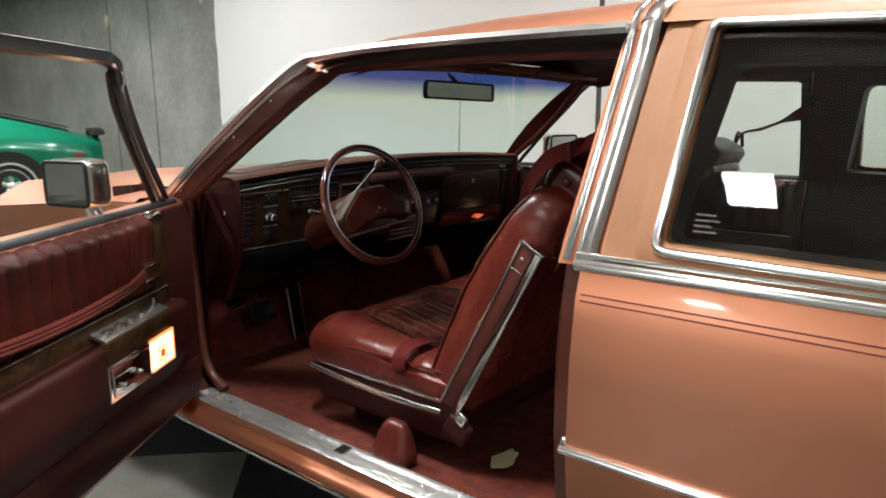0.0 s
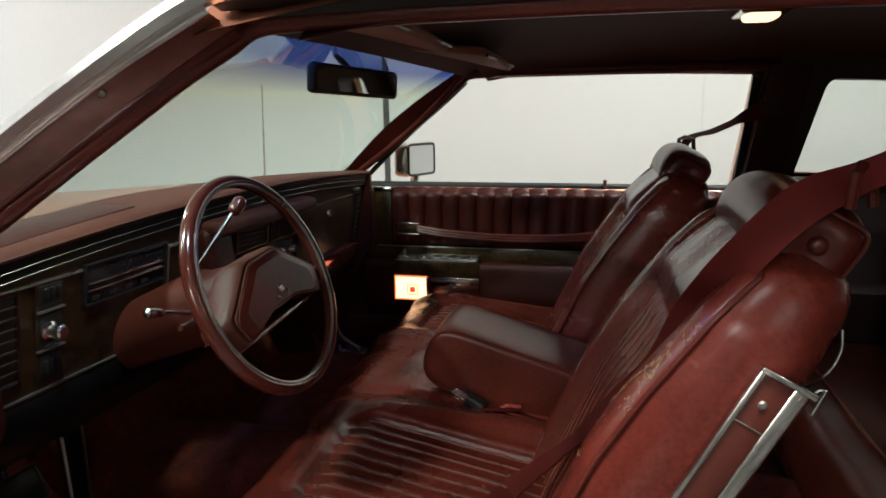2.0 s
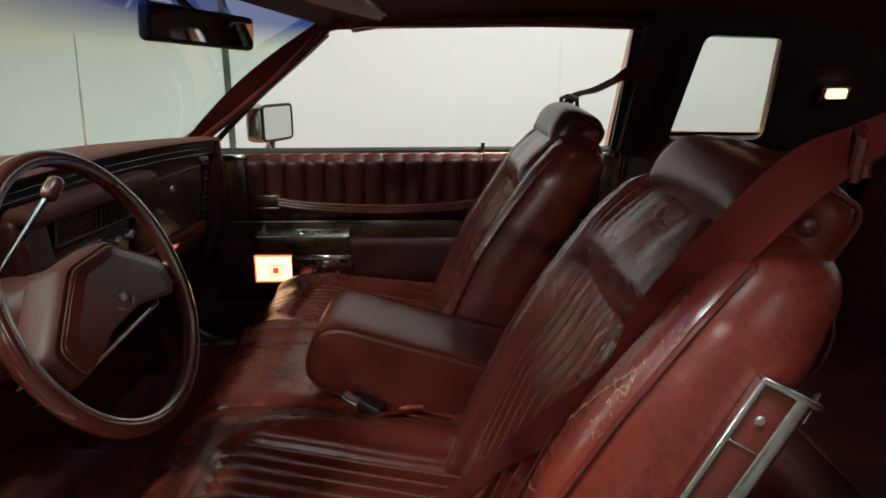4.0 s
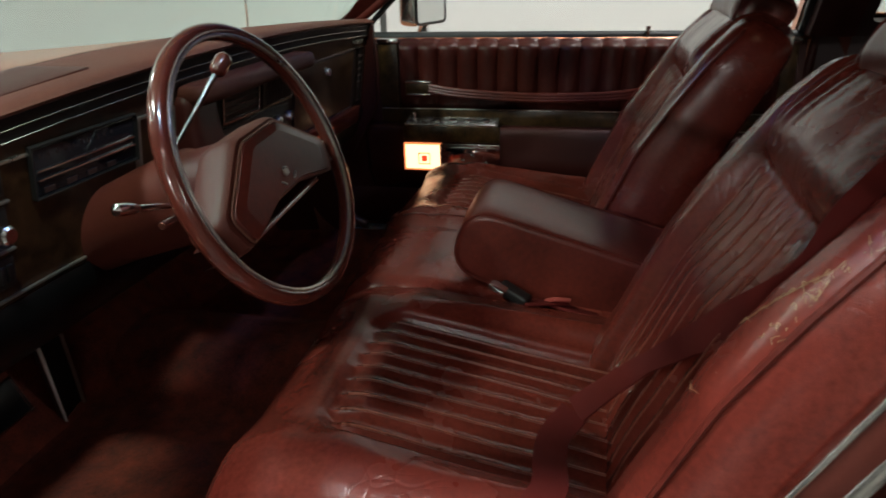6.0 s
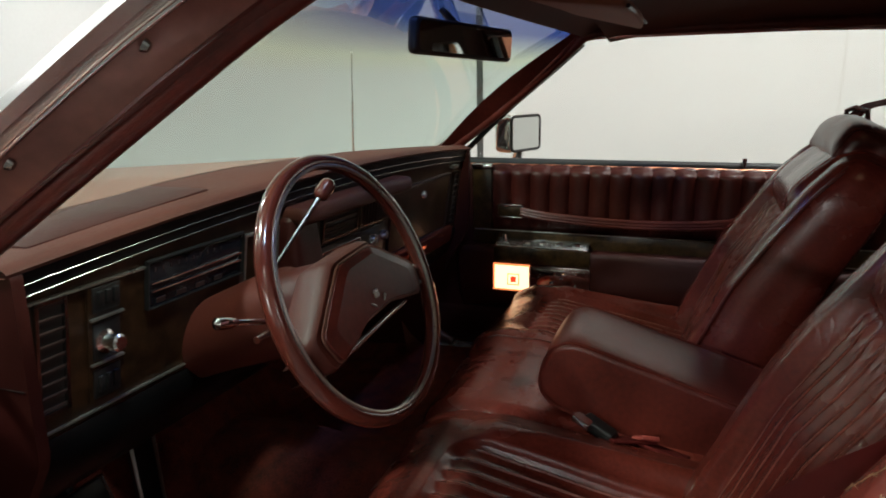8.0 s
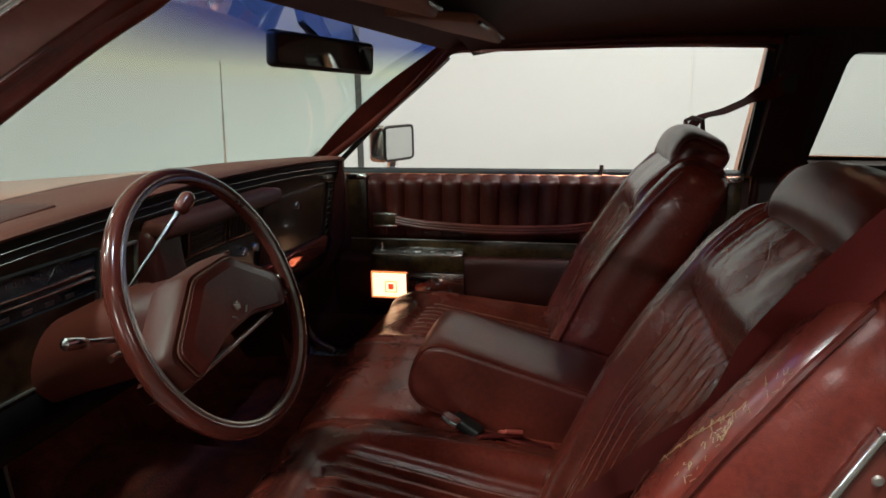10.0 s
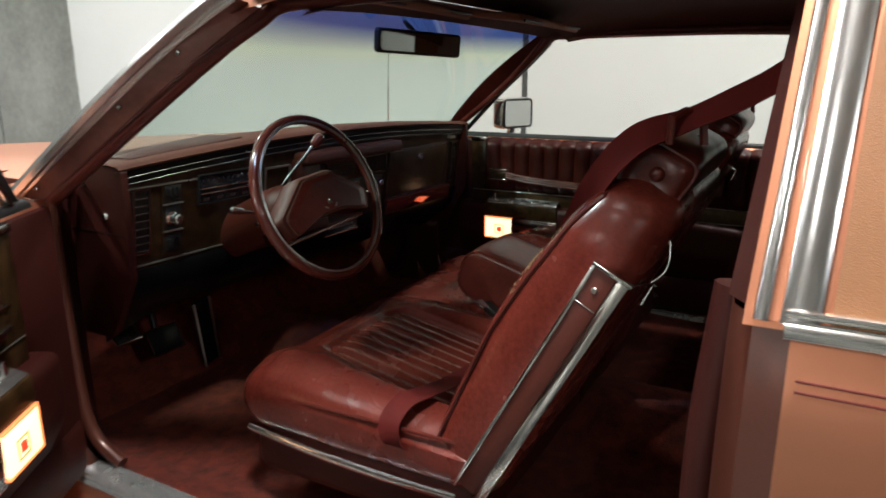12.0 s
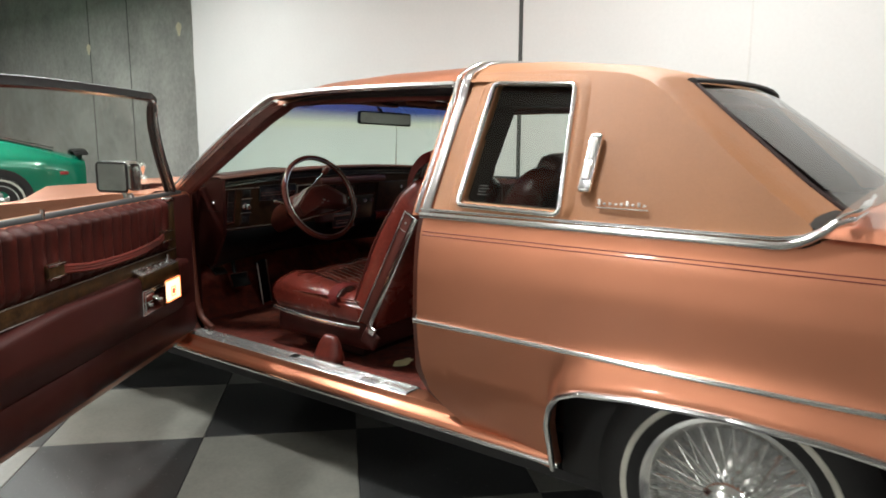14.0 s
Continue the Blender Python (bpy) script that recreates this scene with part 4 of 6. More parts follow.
dash = part("dashboard", dash_loft(((0.33, 0.985), (0.22, 1.0), (0.10, 1.009), (0.03, 1.012), (0.006, 1.011), (-0.008, 1.0075), (-0.0125, 1.003), (-0.010, 0.9985), (0.01, 0.997)), -DX - 0.004, DX + 0.004), pad_top, car, "padded maroon dashboard with wood facing")
bm = B()
box(bm, (-0.165, -0.06, -0.004), (0.165, 0.06, 0.0045), 0.003, m=pose(-0.495, 1.36, 1.0245, 0, -3.4, 0))
part("speaker_panel", bm, trim_plastic, dash)
part("black_band", dash_loft(((0.006, 0.998), (-0.004, 0.9965), (0.001, 0.967), (0.012, 0.963)), -DX + 0.01, DX - 0.01), band_black, dash, "glossy black band below the pad")
for d, z in ((-0.0015, 0.982), (0.001, 0.9675)):
    part("bright_line", sweep(B(), [(x, dash_y(x) + d - 0.001, z + crown(x, z)) for x in np.linspace(-DX + 0.012, DX - 0.012, 24)], flat_bar(0.0024, 0.0024), up=(0, -1, 0)), lever_metal, dash)
part("wood_facing", dash_loft(((0.007, 0.972), (0.010, 0.952), (0.018, 0.90), (0.030, 0.82), (0.038, 0.772), (0.05, 0.765)), -DX + 0.012, 0.0), wood, dash, "burl wood facing")
part("wood_facing", dash_loft(((0.007, 0.972), (0.010, 0.952), (0.018, 0.90), (0.030, 0.82), (0.038, 0.772), (0.05, 0.765)), 0.0, DX - 0.012), wood, dash, "burl wood facing")
# Black in place of maroon: the shade under the dash is put into colour.
part("knee_panel", dash_loft(((0.035, 0.772), (0.032, 0.755), (0.06, 0.69), (0.12, 0.64), (0.30, 0.60)), -DX + 0.004, DX - 0.004), band_black, dash)
for x in (-DX, DX):
    bm = B()
    s = 1 if x > 0 else -1
    outline = rounded([(dash_y(x) - 0.008, 0.768), (dash_y(x) - 0.012, 1.006), (dash_y(x) + 0.12, 1.006), (dash_y(x) + 0.20, 0.985), (dash_y(x) + 0.20, 0.62), (dash_y(x) + 0.08, 0.62)], 0.014, 4)
    a = [Vector((x, u, v)) for u, v in outline]
    b = [Vector((x - s * 0.016, u, v)) for u, v in outline]
    loft(bm, [a, b], ring=True, cap=True)
    end = part("end_cap", bm, trim_plastic, dash, "maroon dash end cap")
    part("screw", rod(B(), (x, dash_y(x) + 0.055, 0.90), (x + s * 0.004, dash_y(x) + 0.055, 0.90), 0.008, 0.006), chrome, end)
    part("seam", box(B(), (min(x, x + s * 0.001), dash_y(x) - 0.005, 0.863), (max(x, x + s * 0.001), dash_y(x) + 0.19, 0.8642)), black, end)


def face(z):
    """How far the facing stands back at a height."""
    return table(z, [0.772, 0.82, 0.90, 0.952, 0.972], [0.038, 0.030, 0.018, 0.010, 0.007])


def dash_box(name, x0, x1, z0, z1, mat, proud=0.004, deep=0.01, bevel=0.0, label="", parent=None):
    xm, zm = (x0 + x1) / 2, (z0 + z1) / 2
    lean = math.degrees(math.atan2(face(z0) - face(z1), z1 - z0))
    m = pose(xm, dash_y(xm) + face(zm), zm, lean, 0, math.degrees(math.atan(-0.05)))
    return part(name, box(B(), (-(x1 - x0) / 2, -proud, -(z1 - z0) / 2), ((x1 - x0) / 2, deep, (z1 - z0) / 2), bevel, 2, m), mat, parent or dash, label)


def dash_frame(name, x0, x1, z0, z1, w, mat, proud=0.006, parent=None):
    xm, zm = (x0 + x1) / 2, (z0 + z1) / 2
    lean = math.degrees(math.atan2(face(z0) - face(z1), z1 - z0))
    m = pose(xm, dash_y(xm) + face(zm) - proud, zm, lean, 0, math.degrees(math.atan(-0.05)))
    hx, hz = (x1 - x0) / 2, (z1 - z0) / 2
    bm = B()
    for a, b in (((-hx, -0.002, hz - w), (hx, 0.006, hz)), ((-hx, -0.002, -hz), (hx, 0.006, -hz + w)), ((-hx, -0.002, -hz), (-hx + w, 0.006, hz)), ((hx - w, -0.002, -hz), (hx, 0.006, hz))):
        box(bm, a, b, m=m)
    return part(name, bm, mat, parent or dash)


def vent(x0, x1, z0, z1, slats, upright=False):
    v = dash_box("air_vent", x0, x1, z0, z1, black, 0.001, 0.012, label="black air vent with thin slats")
    dash_frame("vent_frame", x0, x1, z0, z1, 0.0045, lever_metal, 0.005, v)
    for k in range(slats):
        s = (k + 0.5) / slats
        if upright:
            xa = x0 + (x1 - x0) * s
            dash_box("slat", xa - 0.0012, xa + 0.0012, z0 + 0.004, z1 - 0.004, dark_trim, 0.005, 0.0, parent=v)
        else:
            za = z0 + (z1 - z0) * s
            dash_box("slat", x0 + 0.004, x1 - 0.004, za - 0.0015, za + 0.0015, dark_trim, 0.005, 0.0, parent=v)


vent(-0.681, -0.637, 0.805, 0.958, 9)
vent(0.628, 0.668, 0.79, 0.945, 9)
vent(-0.060, 0.080, 0.888, 0.945, 5)
vent(0.092, 0.23, 0.888, 0.945, 10, True)
sw = dash_box("switch_panel", -0.606, -0.550, 0.792, 0.957, wood, 0.003, 0.01)
for z0, z1 in ((0.918, 0.953), (0.852, 0.905), (0.797, 0.84)):
    dash_box("switch_cell", -0.600, -0.556, z0, z1, black, 0.005, 0.01, 0.002, parent=sw)
for z in (0.848, 0.911):
    dash_box("bright_bar", -0.604, -0.552, z - 0.0015, z + 0.0015, badge_metal, 0.0075, 0.0, parent=sw)
for k in range(3):
    dash_box("switch", -0.594 + 0.012 * k, -0.586 + 0.012 * k, 0.928, 0.948, black, 0.010, 0.0, 0.001, parent=sw)
    dash_box("switch", -0.594 + 0.012 * k, -0.586 + 0.012 * k, 0.806, 0.83, black, 0.009, 0.0, 0.001, parent=sw)
ky = dash_y(-0.583) + face(0.875)
part("light_knob", lathe(B(), [(0.015, 0.0), (0.016, 0.005), (0.010, 0.008), (0.009, 0.016), (0.012, 0.019), (0.012, 0.028), (0.009, 0.031), (0.001, 0.031)], pose(-0.583, ky - 0.003, 0.876, 90, 0, 0), 24), chrome, sw, "ribbed chrome light knob")
cl = dash_box("instrument_binnacle", -0.508, -0.31, 0.898, 0.963, display, 0.006, 0.02, 0.002, "dark instrument window with bright trim lines")
dash_frame("cluster_frame", -0.512, -0.306, 0.894, 0.966, 0.002, black, 0.007, cl)
for z in (0.921, 0.933):
    dash_box("trim_line", -0.504, -0.314, z - 0.001, z + 0.001, chrome, 0.0085, 0.0, parent=cl)
for k in range(10):
    dash_box("scale_mark", -0.498 + 0.015 * k, -0.4968 + 0.015 * k, 0.949, 0.955, dark_trim, 0.0075, 0.0, parent=cl)
for k in range(4):
    dash_box("tell_tale", -0.495 + 0.04 * k, -0.478 + 0.04 * k, 0.902, 0.909, dark_trim, 0.0075, 0.0, parent=cl)
dash_frame("gold_frame", -0.298, -0.205, 0.83, 0.957, 0.0035, badge_metal, 0.003)
dash_frame("gold_frame", -0.715 + 0.02, -0.302, 0.778, 0.960, 0.003, badge_metal, 0.002)
part("centre_pad", soft_box(B(), (0.095, 0.06, 0.21), 0.018, (4, 3, 6), m=pose(-0.15, dash_y(-0.15) + 0.005, 0.865, -8)), trim_plastic, dash, "maroon padded block beside the column")
part("centre_brow", soft_box(B(), (0.45, 0.07, 0.034), 0.014, (12, 3, 2), m=pose(0.035, dash_y(0.03) - 0.006, 0.968, 0, 0, -2.6)), pad_top, dash, "padded maroon brow above the centre vents")
stack = dash_box("radio_console", -0.08, 0.215, 0.76, 0.882, black, 0.006, 0.02, 0.003, "black radio and heater stack")
for z0, z1, a, b in ((0.845, 0.87, -0.065, 0.09), (0.80, 0.832, -0.065, 0.12), (0.77, 0.79, -0.065, 0.10)):
    dash_frame("control_frame", a, b, z0, z1, 0.003, chrome, 0.009, stack)
    for k in range(5):
        xx = a + 0.012 + k * (b - a - 0.03) / 4
        dash_box("push_button", xx, xx + 0.016, z0 + 0.008, z1 - 0.006, black, 0.010, 0.0, 0.001, parent=stack)
for x in (0.14, 0.19):
    yk = dash_y(x) + face(0.855)
    part("knob", lathe(B(), [(0.012, 0.0), (0.012, 0.012), (0.009, 0.02), (0.001, 0.02)], pose(x, yk - 0.005, 0.855, 90, 0, 0), 18), dull_metal, stack)
cc = dash_box("climate_unit", -0.083, 0.072, 0.728, 0.798, black, 0.030, 0.0, 0.004, "black climate control with bright edges")
for z, x0, x1 in ((0.796, -0.080, 0.069), (0.731, -0.082, 0.071), (0.764, -0.060, 0.04)):
    dash_box("bright_line", x0, x1, z - 0.0016, z + 0.0016, chrome, 0.0325, 0.0, parent=cc)
for k in range(7):
    dash_box("lever_slot", -0.060 + 0.016 * k, -0.049 + 0.016 * k, 0.747, 0.753, badge_metal, 0.0315, 0.0, parent=cc)
glove = dash_box("glove_box_door", 0.245, 0.60, 0.79, 0.945, wood, 0.006, 0.02, 0.004, "glossy dark wood glove box door")
dash_frame("glove_frame", 0.242, 0.603, 0.787, 0.948, 0.003, dark_trim, 0.0055, glove)
part("lock", rod(B(), (0.425, dash_y(0.425) + face(0.91) - 0.012, 0.912), (0.425, dash_y(0.425) + face(0.91), 0.912), 0.009, 0.011), dull_metal, glove)
part("lower_lip", box(B(), (-0.20, -0.006, -0.024), (0.20, 0.012, 0.024), 0.004, 2, pose(0.44, dash_y(0.44) + 0.026, 0.763, 11.3, 0, -2.6)), glossy_dark, dash, "glossy lip below the glove box, its red put in for the lamp's reflection")
dash_box("script_plate", 0.60, 0.635, 0.960, 0.968, badge_metal, 0.014, 0.0)

# steering wheel on its column
C = Vector((-0.396, 1.005, 0.92))
tilt, turn = radians(22), radians(-4.15)
NORMAL = Vector((math.sin(turn) * math.cos(tilt), -math.cos(turn) * math.cos(tilt), math.sin(tilt)))
ACROSS = Vector((math.cos(turn), math.sin(turn), 0))
RISE = NORMAL.cross(ACROSS)
WM = Matrix(((ACROSS.x, RISE.x, NORMAL.x, C.x), (ACROSS.y, RISE.y, NORMAL.y, C.y), (ACROSS.z, RISE.z, NORMAL.z, C.z), (0, 0, 0, 1))) @ pose(0, 0, -0.038, 0, 0, 6)
RIM_LIFT = 0.038


def ring_mesh(R, r, h=0.0, n=72, k=12, ripple=0.0):
    rows = []
    for i in range(n):
        a = 2 * math.pi * i / n
        rr = r * (1 + ripple * (math.sin(a * 40) if -2.4 < a - math.pi < 0 else 0))
        rows.append([WM @ Vector(((R + rr * math.cos(2 * math.pi * j / k)) * math.cos(a), (R + rr * math.cos(2 * math.pi * j / k)) * math.sin(a), RIM_LIFT + h + rr * 1.1 * math.sin(2 * math.pi * j / k))) for j in range(k)])
    return loft(B(), rows, ring=True, tube=True)


gloss_rim = material("glossy_maroon_rim", (0.115, 0.024, 0.016), 0.16, 0, 0.15, 10, 90, 0.05, 0.0005, coat=0.8, rough_vary=0.05)
wheel = part("steering_wheel", ring_mesh(0.1845, 0.0115), gloss_rim, car, "glossy maroon two-spoke steering wheel")
part("rim_inlay", ring_mesh(0.1765, 0.0028, 0.0095, k=8), badge_metal, wheel, "thin brass line in the rim")
PAD = [(-0.052, 0.056), (0.052, 0.056), (0.160, -0.020), (0.142, -0.070), (0.050, -0.045), (-0.050, -0.045), (-0.142, -0.070), (-0.160, -0.020)]
pad_out = rounded(PAD, [0.012, 0.012, 0.016, 0.012, 0.015, 0.015, 0.012, 0.016], 4)


def shrink(loop, f, dy=0.0):
    return [(u * f, (v + 0.02) * f - 0.02 + dy) for u, v in loop]


bm = B()
loft(bm, [[WM @ Vector((u, v, h)) for u, v in shrink(pad_out, f)] for f, h in ((0.96, -0.012), (1.0, 0.0), (1.0, 0.030), (0.98, 0.040), (0.93, 0.046), (0.88, 0.045))], ring=True)
top = [WM @ Vector((u, v, 0.045)) for u, v in shrink(pad_out, 0.88)]
vs = [bm.verts.new(p) for p in top]
bm.faces.new(vs)
pad = part("horn_pad", bm, pad_plastic, wheel, "maroon padded horn pad with pale edge")
inner = shrink(pad_out, 0.80)
bm = B()
loft(bm, [[WM @ Vector((u, v, h)) for u, v in shrink(pad_out, f)] for f, h in ((0.86, 0.044), (0.84, 0.052), (0.70, 0.056))], ring=True)
bm.faces.new([bm.verts.new(WM @ Vector((u, v, 0.056))) for u, v in shrink(pad_out, 0.70)])
part("pad_face", bm, leather, wheel)
part("pad_outline", sweep(B(), [WM @ Vector((u, v, 0.049)) for u, v in shrink(pad_out, 0.87)], disc(0.0016, 6), up=NORMAL, closed=True), pad_edge, wheel)
bm = B()
for u, v, w, hh in ((0.0, 0.0, 0.012, 0.012), (-0.006, -0.016, 0.012, 0.003), (0.006, -0.016, 0.012, 0.003)):
    box(bm, (u - w / 2, v - 0.016 - hh / 2, 0.056), (u + w / 2, v - 0.016 + hh / 2, 0.0595), 0.0012, 1, m=WM @ pose(0, 0, 0, 0, 0, 40 if u < 0 else (-40 if u > 0 else 0)))
part("emblem", bm, badge_metal, wheel, "small plain silver emblem")
for s in (-1, 1):
    bm = B()
    loft(bm, [[WM @ Vector((s * u, v, h)) for v, h in ((-0.022 + d, 0.034), (-0.066 - d, 0.034), (-0.066 - d, 0.010), (-0.022 + d, 0.010))] for u, d in ((0.12, 0.0), (0.150, -0.004), (0.181, -0.010))], ring=True)
    part("spoke", bm, trim_plastic, wheel)
    for v in (-0.030, -0.058):
        part("rivet", rod(B(), WM @ Vector((s * 0.166, v, 0.030)), WM @ Vector((s * 0.166, v, 0.037)), 0.005, 0.004), chrome, wheel)
part("spoke_bar", sweep(B(), [WM @ Vector((x, -0.072, 0.012)) for x in (-0.135, 0, 0.135)], flat_bar(0.008, 0.004), up=NORMAL), dull_metal, wheel)
bm = B()
col_m = WM
lathe(bm, [(0.040, -0.005), (0.052, -0.02), (0.058, -0.075), (0.064, -0.082), (0.066, -0.13), (0.060, -0.25), (0.060, -0.33)], col_m, 28)
column = part("steering_column", bm, pad_plastic, car, "maroon steering column cover")
a = WM @ Vector((-0.05, 0.0, -0.075))
b = Vector((-0.536, 1.130, 0.900))
part("turn_lever", rod(B(), a, b, 0.0045, 0.0045), chrome, column)
part("lever_knob", lathe(B(), [(0.005, -0.02), (0.008, -0.012), (0.0085, 0.004), (0.008, 0.014), (0.001, 0.018)], Matrix.Translation(b) @ (b - a).to_track_quat("Z", "Y").to_matrix().to_4x4(), 16), chrome, column)
part("tilt_lever", rod(B(), WM @ Vector((-0.055, -0.01, -0.09)), WM @ Vector((-0.10, -0.005, -0.085)), 0.006, 0.005), chrome, column)
a, b = Vector((-0.352, 1.20, 0.89)), Vector((-0.226, 1.158, 1.015))
part("shift_lever", rod(B(), a, b, 0.0032, 0.0048), lever_metal, column)
part("shift_knob", soft_box(B(), (0.026, 0.026, 0.042), 0.012, (2, 2, 3), m=Matrix.Translation(b + (b - a).normalized() * 0.014) @ (b - a).to_track_quat("Z", "Y").to_matrix().to_4x4()), gloss_rim, column)

# pedals
bm = B()
top, foot = Vector((-0.360, 1.505, 0.560)), Vector((-0.255, 1.597, 0.298))
loft(bm, [[top, top + Vector((0.055, 0.004, 0.012)), top + Vector((0.055, 0.016, 0.016)), top + Vector((0, 0.012, 0.004))], [foot, foot + Vector((0.055, 0.004, 0.012)), foot + Vector((0.055, 0.016, 0.016)), foot + Vector((0, 0.012, 0.004))]], ring=True, cap=True)
acc = part("accelerator_pedal", bm, band_black, car, "black pedal with bright edges")
# Left strip carries its bright reflection in the colour, the right one not.
for x in (0.0, 0.055):
    part("edge_strip", rod(B(), top + Vector((x, -0.002, 0.004 + 0.2 * x)), foot + Vector((x, -0.002, 0.004 + 0.2 * x)), 0.0035, 0.0035), badge_metal if x else lit_strip, acc)
bm = B()
box(bm, (-0.05, -0.008, -0.035), (0.05, 0.008, 0.035), 0.006, 2, pose(-0.45, 1.53, 0.49, -25))
rod(bm, (-0.46, 1.54, 0.48), (-0.44, 1.62, 0.72), 0.009)
brake = part("brake_pedal", bm, band_black, car, "wide black brake pedal with bright rim")
part("edge_strip", sweep(B(), [pose(-0.45, 1.53, 0.49, -25) @ Vector(p) for p in ((-0.05, -0.009, -0.035), (0.05, -0.009, -0.035), (0.05, -0.009, 0.035), (-0.05, -0.009, 0.035))], disc(0.003, 6), up=(0, -1, 0), closed=True), chrome, brake)
bm = B()
box(bm, (-0.035, -0.006, -0.03), (0.035, 0.006, 0.03), 0.006, 2, pose(-0.603, 1.475, 0.570, -48))
rod(bm, (-0.605, 1.495, 0.56), (-0.66, 1.66, 0.70), 0.008)
part("parking_brake_pedal", bm, lever_metal, car, "small bare metal parking brake pedal")


# front seats
BACK_UP = Vector((0, -0.47, 0.883)).normalized()
BACK_OUT = Vector((0, 0.883, 0.47)).normalized()


def back_frame(xc, slide):
    o = (xc, 0.455 + slide, 0.455)
    return Matrix(((1, 0, 0, o[0]), (0, BACK_OUT.y, BACK_UP.y, o[1]), (0, BACK_OUT.z, BACK_UP.z, o[2]), (0, 0, 0, 1)))


def pleat(x, step):
    return -0.004 * abs(math.sin(math.pi * x / step)) ** 0.8


def smooth(a, b, v):
    s = min(1.0, max(0.0, (v - a) / (b - a)))
    return s * s * (3 - 2 * s)


def crack_lines(bmx, shape, seat_ob):
    """Pale branching cracks in the leather's finish beside the outer welt."""
    rng = random.Random(11)

    def at(x, z):
        over = min(0.04, max(0.0, abs(x) - 0.21))
        p = Vector((x, 0.075, z))
        return bmx @ pose(0, 0.04, 0.32) @ (shape(p, p) + Vector((0, 0.0012 - 0.045 + math.sqrt(0.045 ** 2 - over ** 2), 0)))

    bm = B()

    def crack(points, wide, hairs):
        line = []
        for (x0, z0), (x1, z1) in zip(points, points[1:]):
            n = max(2, int(math.hypot(x1 - x0, z1 - z0) / 0.004))
            for k in range(n + 1):
                x, z = x0 + (x1 - x0) * k / n + rng.uniform(-0.0008, 0.0008), z0 + (z1 - z0) * k / n + rng.uniform(-0.0008, 0.0008)
                line.append(at(x, z))
                if rng.random() < hairs:
                    a = math.atan2(z1 - z0, x1 - x0) + rng.choice((-1, 1)) * rng.uniform(0.3, 0.9)
                    d = rng.uniform(0.003, 0.009)
                    crack([(x, z), (x + d * math.cos(a), z + d * math.sin(a))], wide * 0.7, 0)
        sweep(bm, line, [(-wide, -0.0006), (wide, -0.0006), (wide * 0.4, 0.0001), (-wide * 0.4, 0.0001)], up=BACK_OUT)

    crack([(-0.182, 0.035), (-0.196, 0.066), (-0.211, 0.095), (-0.226, 0.130)], 0.00022, 0.75)
    crack([(-0.208, 0.108), (-0.222, 0.103), (-0.236, 0.106)], 0.00022, 0.4)
    crack([(-0.236, 0.104), (-0.230, 0.124)], 0.0002, 0.5)
    crack([(-0.175, -0.044), (-0.196, -0.042), (-0.216, -0.034)], 0.00014, 0.2)
    for k in range(44):
        x, z = -0.238 + rng.uniform(0.0, 0.014), rng.uniform(0.04, 0.2)
        a, d = math.radians(rng.uniform(30, 120)), rng.uniform(0.002, 0.008)
        crack([(x, z), (x + d * math.cos(a), z + d * math.sin(a))], 0.00016, 0)
    return tagged(part("finish_cracks", bm, crack_cream, seat_ob), "pale cracks in the worn leather", kind="stuff")


